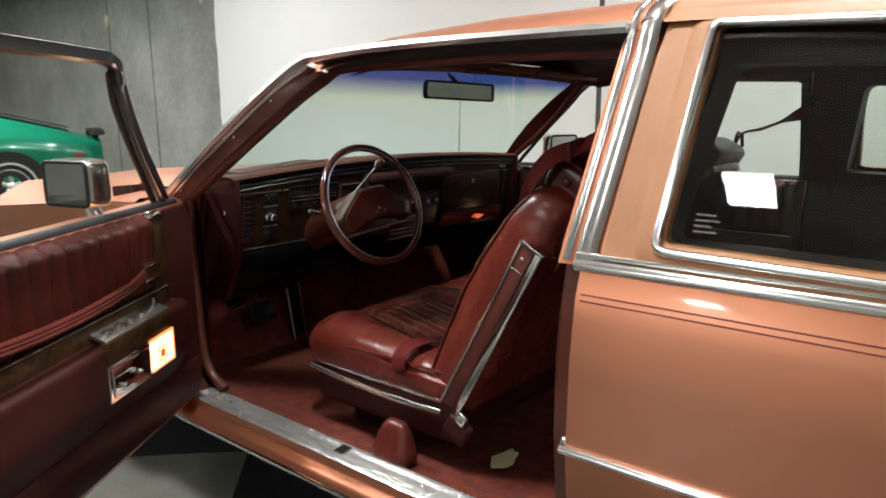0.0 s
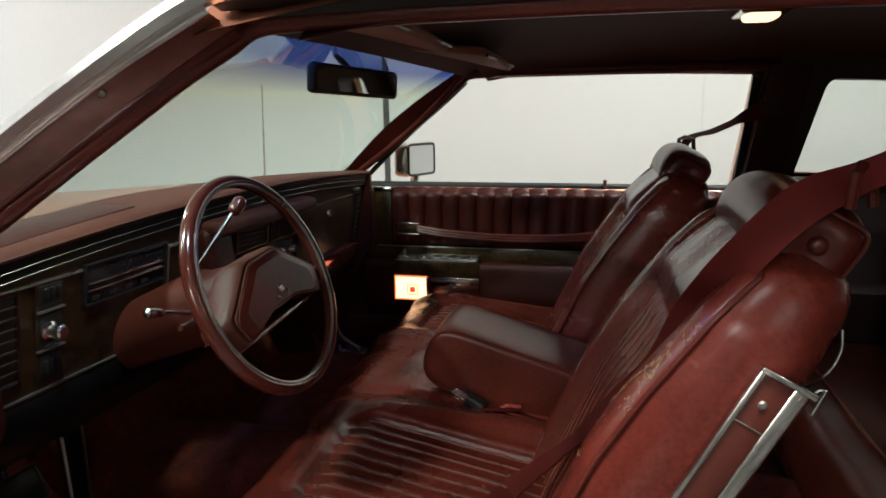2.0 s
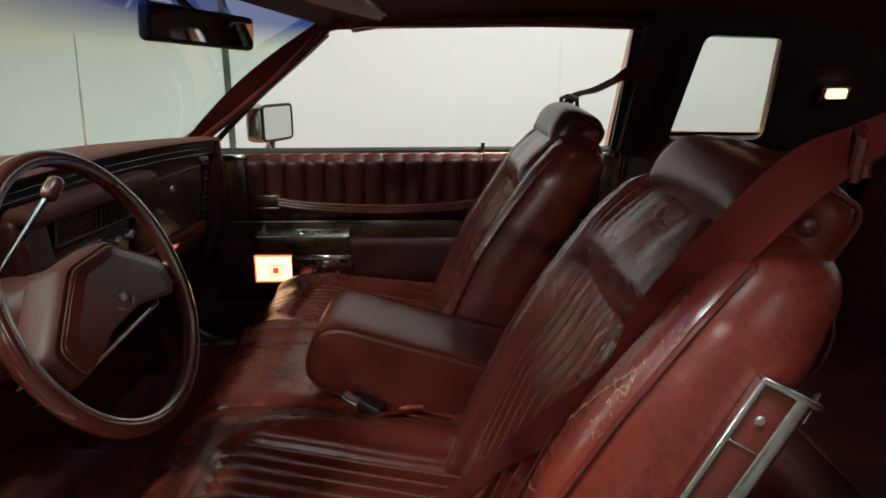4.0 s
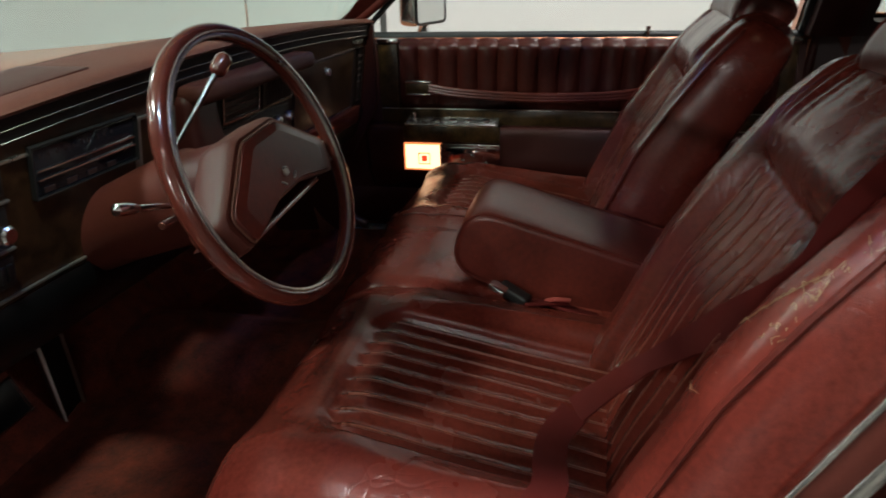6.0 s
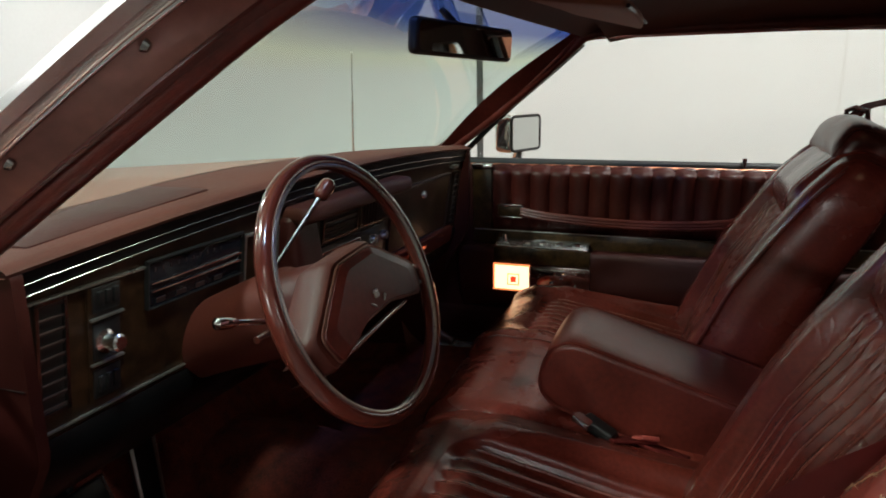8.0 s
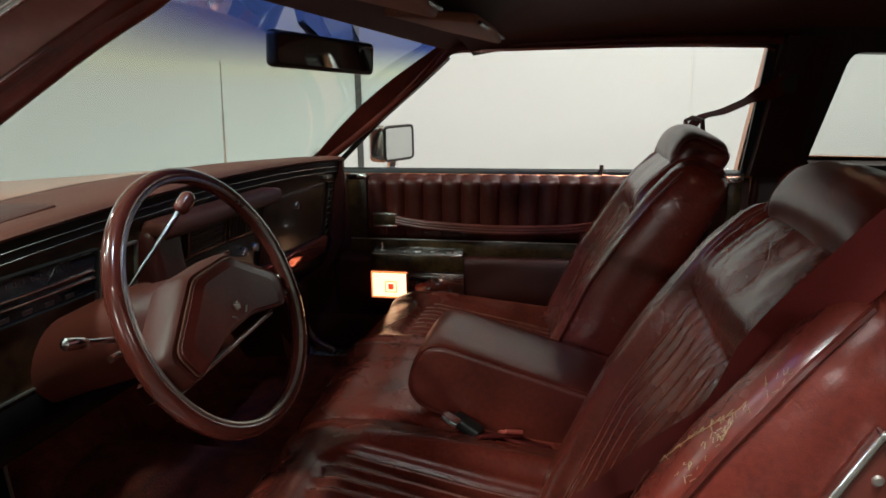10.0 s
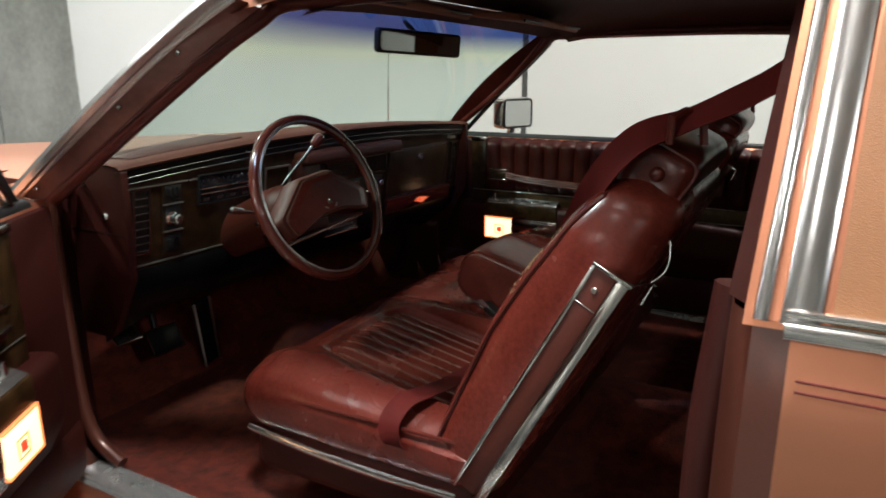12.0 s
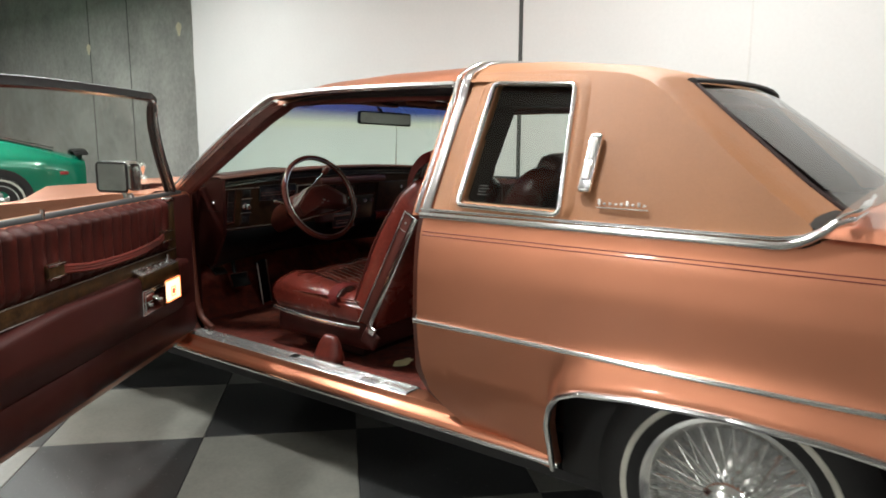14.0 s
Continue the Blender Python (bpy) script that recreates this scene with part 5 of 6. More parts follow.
def seat(side):
    """side -1: the driver's, +1: the passenger's; the outer side of each carries the bright trim."""
    out = side
    slide = 0.0 if side < 0 else 0.038

    def cushion_shape(p, u):
        q = p.copy()
        if p.z > 0:
            rim = abs(p.x - px * out)
            ax, ay = max(0.0, rim - 0.103), max(0.0, p.y - 0.120)
            edge = math.hypot(ax, ay) - 0.050 if ax or ay else -0.05
            inside = smooth(0.003, -0.006, edge) * smooth(-0.30, -0.26, p.y)
            groove = math.exp(-((edge - 0.003) / 0.006) ** 2)
            q.z += inside * (1.4 * pleat(p.x - px * out, 0.034) - 0.005) - 0.008 * groove + 0.016 * (1 - inside) * math.exp(-((rim - 0.20) / 0.05) ** 2) + 0.008 * (1 - inside) * math.exp(-((p.y - 0.21) / 0.03) ** 2)
            q.z += 0.012 * (1 - u.x * u.x) - 0.018 * smooth(0.12, 0.28, p.y) + 0.003 * noise.noise((p.x * 8, p.y * 8, side * 3.0))
            q.z += 0.0010 * noise.noise((p.x * 30, p.y * 30, 5.0))
            q.z -= 0.19 * max(0.0, 0.13 - p.y) * (1 - 0.45 * smooth(0.17, 0.21, rim)) * smooth(0.0, 0.05, p.z)
        else:
            q.y -= 0.03 * smooth(0.0, -0.07, p.z) * smooth(0.0, 0.25, p.y)
        return q

    width, xc, px = (0.60, -0.39, 0.010) if side < 0 else (0.81, 0.285, 0.155)
    bm = B()
    cm = pose(xc, 0.735 + slide * 0.6, 0.543)
    soft_box(bm, (width, 0.57, 0.135), 0.045, (200 if side < 0 else 250, 90, 4), cushion_shape, cm)
    seat_ob = part("front_seat", bm, worn_leather, car, "worn maroon leather front seat with pleated centre", 60)

    def on_top(x, y, lift=0.0):
        return cm @ (cushion_shape(Vector((x, y, 0.0675)), Vector((x / (width / 2), y / 0.285, 1))) + Vector((0, 0, lift)))

    # Pale lines on the pleat crests stand in for the folds' glint.
    for k in range(-4, 5):
        x = px * out + 0.034 * k
        end = 0.160 - (0.050 - math.sqrt(max(0.0, 0.046 ** 2 - max(0.0, abs(0.034 * k) - 0.103) ** 2)))
        part("pleat_edge", sweep(B(), [on_top(x, y, 0.0002) for y in np.linspace(-0.25, end, 22)], disc(0.0020, 6)), lit_edge, seat_ob)
    if side > 0:
        part("seam_welt", sweep(B(), [on_top(-0.075, y, 0.0005) for y in np.linspace(-0.25, 0.235, 22)], disc(0.0024, 6)), leather, seat_ob)
    edge_x = xc + out * width / 2
    # welt round the cushion and bright strip at its foot
    part("welt", sweep(B(), [Vector((p.x, p.y + slide * 0.6, p.z)) for p in curve([(edge_x - out * 0.014, 0.49, 0.572), (edge_x - out * 0.004, 0.60, 0.578), (edge_x - out * 0.004, 0.85, 0.572), (edge_x - out * 0.02, 0.985, 0.552), (edge_x - out * 0.12, 1.012, 0.548), (xc, 1.016, 0.55), (xc - out * 0.25, 1.01, 0.55)], 5)], disc(0.0035, 6)), leather, seat_ob)
    part("bright_strip", sweep(B(), [(edge_x + out * 0.004, y, 0.472 + 0.016 * ((y - 0.66) / 0.3) ** 2) for y in np.linspace(0.98, 0.50, 10)], flat_bar(0.016, 0.008), up=(out, 0, 0)), chrome, seat_ob)
    bm = B()
    soft_box(bm, (width - 0.012, 0.52, 0.125), 0.03, (6, 6, 2), m=pose(xc, 0.720, 0.450))
    part("seat_base", bm, trim_plastic, seat_ob)
    bm = B()
    soft_box(bm, (width - 0.14, 0.34, 0.08), 0.015, (4, 4, 2), m=pose(xc - out * 0.02, 0.74, 0.365))
    part("seat_track_cover", bm, dark_trim, seat_ob)

    bxc, bw = side * 0.428, 0.51
    bmx = back_frame(bxc, slide)

    def crest(v):
        """How far the side bolsters stand forward along the backrest."""
        return table(v, [0, 0.15, 0.46, 0.63, 0.82, 0.95, 1.0], [0.140, 0.152, 0.166, 0.158, 0.142, 0.122, 0.115])

    def back_shape(p, u):
        q = p.copy()
        s = (p.z + 0.32) / 0.64
        xl = p.x
        q.x *= (1 - 0.07 * smooth(0.80, 1.0, s)) * (1 - 0.08 * smooth(0.02, -0.075, p.y))
        q.z -= 0.022 * smooth(0.5, 1.0, abs(u.x)) * smooth(0.8, 1.0, s)
        if p.y < 0:
            q.y *= 0.55
        else:
            q.y *= (crest(s) - 0.04) / 0.075
            mid = smooth(0.178, 0.158, abs(xl))
            low = smooth(0.715, 0.70, s)
            q.y -= mid * low * (0.026 - 1.1 * pleat(p.x, 0.036))
            q.y -= 0.012 * math.exp(-((abs(xl) - 0.168) / 0.008) ** 2) * smooth(1.0, 0.9, s)
            q.y -= 0.020 * math.exp(-((s - 0.715) / 0.010) ** 2) * mid
            q.y += mid * smooth(0.715, 0.80, s) * smooth(1.04, 0.84, s) * 0.014 - 0.012 * mid * smooth(0.7, 0.73, s)
            pucker = mid * math.exp(-((s - 0.675) / 0.028) ** 2)
            q.y += 0.0045 * pucker * math.sin(xl * 2 * math.pi / 0.018 + 3 * noise.noise((xl * 20, p.z * 14, 1.0)))
            q.y += 0.0012 * mid * low * noise.noise((p.x * 50, p.z * 12, 9.0))
            fold = smooth(0.72, 0.80, s) * math.exp(-((xl + out * 0.14) / 0.035) ** 2)
            q.y += 0.003 * fold * math.sin(xl * 2 * math.pi / 0.03)
            q.y += 0.004 * noise.noise((p.x * 10, p.z * 8, 7.0 + side)) + 0.0007 * noise.noise((p.x * 34, p.z * 26, 4.0))
        return q

    bm = B()
    soft_box(bm, (bw, 0.15, 0.64), 0.045, (120, 5, 80), back_shape, bmx @ pose(0, 0.04, 0.32))
    part("backrest", bm, worn_leather, seat_ob, "leather backrest with cracked bolster" if side < 0 else "leather backrest", 60)
    if side < 0:
        crack_lines(bmx, back_shape, seat_ob)
    for k in range(-4, 5):
        x = 0.036 * k
        part("pleat_edge", sweep(B(), [bmx @ pose(0, 0.04, 0.32) @ back_shape(Vector((x, 0.075, z)), Vector((x / 0.255, 1, z / 0.32))) for z in np.linspace(-0.25, 0.118, 24)], disc(0.0013, 5), up=BACK_OUT), lit_edge, seat_ob)
    for xx in (-1, 1):
        path = []
        for z in np.linspace(0.06, 0.625, 22):
            v = z / 0.64
            path.append(bmx @ Vector((xx * (0.2405 * (1 - 0.07 * smooth(0.80, 1.0, v)) - 0.05 * smooth(0.95, 1.0, v)), crest(v) - 0.0125 - 0.012 * smooth(0.95, 1.0, v), z - 0.018 * smooth(0.8, 1.0, v))))
        part("welt", sweep(B(), path, disc(0.0038, 6)), leather, seat_ob)
    bm = B()

    def head_shape(p, u):
        q = p.copy()
        q.y += -0.010 * u.z * u.z + 0.006 * (1 - u.x * u.x) * (p.y > 0)
        q.y *= 1 - 0.16 * smooth(0.0, -1.0, u.z)
        q.z += 0.010 * (1 - u.x * u.x) - 0.008 * smooth(0.6, 1.0, abs(u.x)) + 0.002 * noise.noise((p.x * 20, p.y * 20, 3.0))
        q.x -= 0.010 * math.copysign(1, p.x) * smooth(0.9, 1.0, abs(u.x)) * math.exp(-((p.y + 0.006) ** 2 + (p.z - 0.008) ** 2) / 0.0009)
        return q

    hm = bmx @ pose(out * 0.030, 0.074, 0.634 if side < 0 else 0.628)
    soft_box(bm, (0.334, 0.108, 0.110), 0.036, (22, 8, 8), head_shape, hm)
    head = part("headrest", bm, leather, seat_ob, "maroon leather headrest", 60)
    for xx in (-0.152, 0.152):
        ring = rounded([(-0.050, -0.051), (0.050, -0.051), (0.050, 0.051), (-0.050, 0.051)], 0.03, 5)
        part("welt", sweep(B(), [hm @ head_shape(Vector((xx, a, b)), Vector((xx / 0.169, a / 0.056, b / 0.055))) for a, b in ring], disc(0.0032, 6), up=(1, 0, 0), closed=True), leather, seat_ob)
    hb = hm @ Vector((out * 0.160, -0.006, 0.008))
    part("button", lathe(B(), [(0.0105, -0.004), (0.011, 0.002), (0.008, 0.006), (0.004, 0.0075), (0.001, 0.0075)], Matrix.Translation(hb) @ pose(0, 0, 0, 0, out * 90, 0), 18), leather, seat_ob)
    # belt guide on the headrest
    g = bmx @ Vector((out * 0.196, 0.066, 0.730 if side < 0 else 0.705))
    part("belt_guide", sweep(B(), [g + Vector((dx * out * -1, dy, dz)) for dx, dy, dz in ((-0.022, 0.024, -0.030), (-0.026, 0.022, 0.006), (0.0, 0.010, 0.014), (0.026, -0.010, 0.008), (0.024, -0.014, -0.034))], disc(0.006, 8), up=(0, 1, 0)), leather, seat_ob, "maroon loop guiding the belt")
    # outer side: trim plate between bright strips
    sx = out * (bw / 2 + 0.001)

    def plate(n0, n1, u0, u1, t, bev=0.003):
        lo, hi = (min(sx, sx + out * t), n0, u0), (max(sx, sx + out * t), n1, u1)
        return box(B(), lo, hi, bev, 2, bmx)

    part("side_plate", plate(0.026, 0.064, 0.03, 0.503, 0.010), pad_plastic, seat_ob)
    part("side_strip", plate(0.061, 0.068, 0.02, 0.508, 0.013, 0.002), worn_strip, seat_ob)
    part("side_strip", plate(0.007, 0.027, 0.02, 0.508, 0.008, 0.004), worn_strip, seat_ob, "wide worn bright strip")
    part("side_strip", plate(0.003, 0.068, 0.502, 0.509, 0.0135, 0.002), worn_strip, seat_ob)
    part("side_strip", plate(0.028, 0.062, 0.440, 0.4425, 0.0112, 0.001), worn_strip, seat_ob)
    em = bmx @ Vector((sx + out * 0.010, 0.045, 0.470))
    part("emblem", rod(B(), em, em + Vector((out * 0.002, 0, 0)), 0.0055, 0.0035, 7), badge_metal, seat_ob)
    hg = bmx @ Vector((sx, 0.0, 0.025))
    part("hinge_cover", soft_box(B(), (0.028, 0.075, 0.065), 0.014, (2, 4, 4), m=Matrix.Translation(hg + Vector((0, 0.01, -0.035))) @ pose(0, 0, 0, 28)), trim_plastic, seat_ob)
    part("hinge_cap", soft_box(B(), (0.014, 0.028, 0.034), 0.006, (2, 2, 2), m=Matrix.Translation(hg + Vector((out * 0.01, -0.008, 0.0))) @ pose(0, 0, 0, 28)), chrome, seat_ob)
    part("release_handle", sweep(B(), [bmx @ Vector(p) for p in ((sx, 0.006, 0.505), (sx - out * 0.02, -0.006, 0.508), (sx - out * 0.03, -0.016, 0.510), (sx - out * 0.028, -0.018, 0.478))], disc(0.002, 6), up=(1, 0, 0)), chrome, seat_ob)

    if side < 0:
        part("release_cord", sweep(B(), curve([bmx @ Vector(p) for p in ((-0.205, 0.000, 0.575), (-0.205, -0.012, 0.555), (-0.20, -0.018, 0.530), (-0.205, -0.010, 0.505), (-0.22, 0.004, 0.495))], 5), disc(0.0018, 6), up=(1, 0, 0)), chrome, seat_ob, "thin bright release loop")

    # shoulder belt from the head of the pillar through the guide, and the lap strap
    def ribbon(path, w, across):
        bmr = B()
        rows = []
        pts = curve(path, 8)
        for i, p in enumerate(pts):
            t = (pts[min(i + 1, len(pts) - 1)] - pts[max(i - 1, 0)]).normalized()
            f = i / (len(pts) - 1) * (len(across) - 1)
            k = min(int(f), len(across) - 2)
            a = Vector(across[k]).lerp(Vector(across[k + 1]), f - k)
            a = (a - t * a.dot(t)).normalized()
            nn = t.cross(a) * 0.0012
            g0 = i / (len(pts) - 1)
            v = w * (1 - 0.25 * math.exp(-((g0 - 0.19) / 0.05) ** 2)) * (1 - 0.22 * smooth(0.6, 0.9, g0)) if len(across) > 7 else w
            rows.append([p - a * v / 2 + nn, p + a * v / 2 + nn, p + a * v / 2 - nn, p - a * v / 2 - nn])
        return loft(bmr, rows, ring=True, cap=True)

    top = Vector((out * 0.668, 0.0, 1.238 if side < 0 else 1.205))
    if side < 0:
        down = [top, top.lerp(g, 0.5) + Vector((0, 0, -0.006)), g + Vector((0, 0.002, 0.004))]
        down += [Vector(p) for p in ((-0.646, 0.238, 1.106), (-0.640, 0.292, 1.046))]
        down += [bmx @ Vector(p) for p in ((-0.166, 0.134, 0.50), (-0.160, 0.128, 0.41))]
        down += [Vector(p) for p in ((-0.510, 0.449, 0.772), (-0.446, 0.490, 0.696), (-0.441, 0.536, 0.650), (-0.448, 0.580, 0.610))]
        lap = [Vector(p) for p in ((-0.448, 0.580, 0.608), (-0.490, 0.604, 0.598), (-0.545, 0.607, 0.604), (-0.610, 0.604, 0.620), (-0.662, 0.622, 0.618), (-0.698, 0.630, 0.594), (-0.706, 0.622, 0.560), (-0.690, 0.606, 0.540))]
        lie = ((0, -0.6, 0.8), (0.5, -0.2, 0.75), (0.5, 0.4, 0.62), (0.5, 0.6, 0.6), (0.5, 0.61, 0.59), (0.15, 0.88, 0.47), (0.3, 0.7, 0.5), (0.8, -0.1, 0.53), (0.8, -0.28, 0.53), (0.8, 0.0, 0.4), (0.6, 0.6, 0.2))
        part("shoulder_belt", ribbon(down, 0.048, lie), belt_web, seat_ob, "maroon webbing shoulder belt")
        part("lap_belt", ribbon(lap, 0.042, ((0.6, 0.6, 0.2), (0.2, 0.95, 0.0), (0.0, 0.98, 0.1), (0.0, 0.98, 0.1), (0.0, 0.98, 0.1), (0.0, 1.0, 0.1))), belt_web, seat_ob, "maroon webbing lap belt")
    else:
        part("shoulder_belt", ribbon([top, top.lerp(g, 0.35), top.lerp(g, 0.7), g + Vector((0, 0.002, 0.004)), g + Vector((0.03, 0.03, -0.10)), g + Vector((0.05, 0.05, -0.30))], 0.046, ((0, -0.6, 0.8), (0.55, -0.5, 0.35), (0.9, 0.3, 0.1), (0.9, 0.3, 0.0), (0.9, 0.3, 0.1))), belt_web, seat_ob, "maroon webbing shoulder belt")
    if side < 0:
        bm2 = B()

        def boot(p, u):
            q = p.copy()
            q.y *= 1 - 0.40 * smooth(-1, 1.0, u.z)
            q.x *= 1 - 0.5 * smooth(-1, 1.0, u.z)
            return q

        soft_box(bm2, (0.09, 0.135, 0.115), 0.040, (4, 6, 6), boot, pose(-0.752, 0.60, 0.392, 0, 8, 0))
        part("belt_boot", bm2, leather, seat_ob, "maroon plastic belt retractor cover")
    return seat_ob


seat(-1)
seat(1)

# fold-down centre armrest
bm = B()
am = pose(0.020, 0.605, 0.634, 16.5)
pad = rounded([(-0.215, -0.070), (0.212, -0.060), (0.212, 0.068), (-0.215, 0.068)], [0.02, 0.060, 0.060, 0.02], 8)
rows = []
for x, inset in ((-0.1085, 0.010), (-0.1075, 0.004), (-0.103, 0.0), (-0.096, -0.002), (-0.06, -0.004), (0.0, -0.005), (0.06, -0.004), (0.096, -0.002), (0.103, 0.0), (0.1075, 0.004), (0.1085, 0.010)):
    rows.append([am @ Vector((x, u * (1 - inset / 0.21), v * (1 - inset / 0.066))) for u, v in pad])
loft(bm, rows, ring=True, cap=True)
arm = part("centre_armrest", bm, leather, car, "folded-down maroon leather centre armrest", 60)
for s in (-1, 1):
    part("welt", sweep(B(), [am @ Vector((s * 0.1045, u, v)) for u, v in pad[8:-8]], disc(0.003, 6), up=(1, 0, 0)), leather, arm)
part("side_button", soft_box(B(), (0.008, 0.03, 0.012), 0.003, (1, 2, 1), m=am @ pose(-0.109, -0.12, -0.02)), dull_metal, arm)
bm = B()
soft_box(bm, (0.028, 0.062, 0.022), 0.006, (2, 3, 2), m=pose(-0.112, 0.700, 0.606, 20, 0, -20))
buckle = part("belt_buckle", bm, black, car, "black buckle with bright tongue")
part("tongue", soft_box(B(), (0.024, 0.034, 0.012), 0.004, (2, 2, 2), m=pose(-0.120, 0.728, 0.620, 20, 0, -20)), chrome, buckle)
bm = B()
for k, (a, b) in enumerate((((-0.112, 0.680, 0.598), (-0.108, 0.615, 0.585)), ((-0.108, 0.620, 0.585), (-0.105, 0.56, 0.572)))):
    soft_box(bm, (0.045, 0.08, 0.006), 0.002, (2, 3, 1), m=Matrix.Translation((Vector(a) + Vector(b)) / 2) @ pose(0, 0, 0, 8, 18, 30 - 40 * k))
part("buckle_strap", bm, belt_web, buckle)
part("red_tab", soft_box(B(), (0.040, 0.034, 0.008), 0.003, (2, 2, 1), m=pose(-0.106, 0.622, 0.596, 15, 30, 35)), tab_red, buckle, "faded red release tab")

# rear bench, shelf and rear side trim
bm = B()
soft_box(bm, (1.28, 0.50, 0.20), 0.06, (40, 10, 4), lambda p, u: p + Vector((0, 0, (0.012 * (1 - (abs(u.x) * 2 - 1) ** 2) + pleat(p.x, 0.06)) * (p.z > 0))), pose(0, -0.22, 0.455))
bench = part("rear_bench", bm, leather, car, "maroon leather rear bench", 60)
for y, z in ((0.008, 0.535), (-0.075, 0.566)):
    part("welt", sweep(B(), [(x, y, z - 0.02 * smooth(0.5, 0.62, abs(x)) + 0.004 * (1 - (abs(x) / 0.32 - 1) ** 2)) for x in np.linspace(-0.62, 0.62, 30)], disc(0.0035, 6)), lit_edge, bench)
bm = B()
soft_box(bm, (1.28, 0.16, 0.52), 0.06, (40, 4, 10), lambda p, u: p + Vector((0, (0.010 * (1 - (abs(u.x) * 2 - 1) ** 2) + pleat(p.x, 0.06)) * (p.y > 0), 0)), pose(0, -0.60, 0.72, 22))
part("bench_back", bm, leather, bench, "", 60)
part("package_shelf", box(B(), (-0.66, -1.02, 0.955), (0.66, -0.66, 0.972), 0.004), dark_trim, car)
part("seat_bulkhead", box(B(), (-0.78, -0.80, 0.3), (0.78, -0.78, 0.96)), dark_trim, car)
for side in (-1, 1):
    bm = B()
    def inner_x(v):
        return table(v, [0.95, 1.30], [0.778, 0.642])
    back = 0.075 if side < 0 else 0.0
    hole = rounded([(-0.088, 0.990), (-0.135, 1.276), (-0.345 - back, 1.266), (-0.36 - back, 0.988)], [0.02, 0.03, 0.03, 0.03], 4)
    fill(bm, [(0.022, 0.955), (0.008, 1.05), (-0.005, 1.2), (-0.012, 1.345), (-0.3, 1.342), (-0.62, 1.305), (-0.9, 1.03), (-0.95, 0.955), (-0.6, 0.955), (-0.3, 0.955)], [hole], lambda u, v: Vector((side * inner_x(v), u, v)))
    loft(bm, [[Vector((side * inner_x(v), u, v)) for u, v in hole], [Vector((side * (upper_x(v) - 0.012), u - 0.06 * smooth(-0.2, -0.3, u), v)) for u, v in hole]], ring=True)
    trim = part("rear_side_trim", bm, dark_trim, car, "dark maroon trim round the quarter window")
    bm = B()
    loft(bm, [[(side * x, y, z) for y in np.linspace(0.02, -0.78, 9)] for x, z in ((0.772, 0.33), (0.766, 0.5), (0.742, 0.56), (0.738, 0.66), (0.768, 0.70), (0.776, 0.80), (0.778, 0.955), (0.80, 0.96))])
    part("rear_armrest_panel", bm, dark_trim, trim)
    part("pillar_trim", loft(B(), [[(side * (x + inner_x(z) - 0.66), y - 0.03 * (z - 0.96) / 0.34, z) for z in np.linspace(0.955, 1.315, 8)] for x, y in (((0.74, 0.06), (0.71, 0.082), (0.68, 0.08), (0.658, 0.055), (0.654, 0.0), (0.656, -0.06)) if side < 0 else ((0.72, 0.045), (0.69, 0.05), (0.665, 0.045), (0.655, 0.025), (0.654, -0.02), (0.656, -0.06)))]), trim_plastic, trim, "maroon trim on the door pillar")
    part("belt_anchor", soft_box(B(), (0.02, 0.04, 0.05), 0.006, (2, 2, 2), m=pose(side * 0.672, 0.0, 1.225 if side < 0 else 1.205)), dark_trim, trim)
    part("reading_lamp", soft_box(B(), (0.02, 0.08, 0.045), 0.008, (2, 4, 3), m=pose(side * (inner_x(1.13) - 0.004), -0.52, 1.12, 0, -side * 20, 0)), chrome, trim, "small chrome courtesy lamp, lit")

for side in (-1, 1):
    part("lamp_lens", soft_box(B(), (0.012, 0.055, 0.028), 0.005, (2, 4, 3), m=pose(side * 0.692, -0.52, 1.12, 0, -side * 20, 0)), dome_glow, car, "small warm glowing lens")


# ---- doors ----
OPEN = Matrix.Translation((-0.88, 1.394, 0)) @ Matrix.Rotation(radians(-56.7), 4, "Z") @ Matrix.Translation((0.88, -1.394, 0))


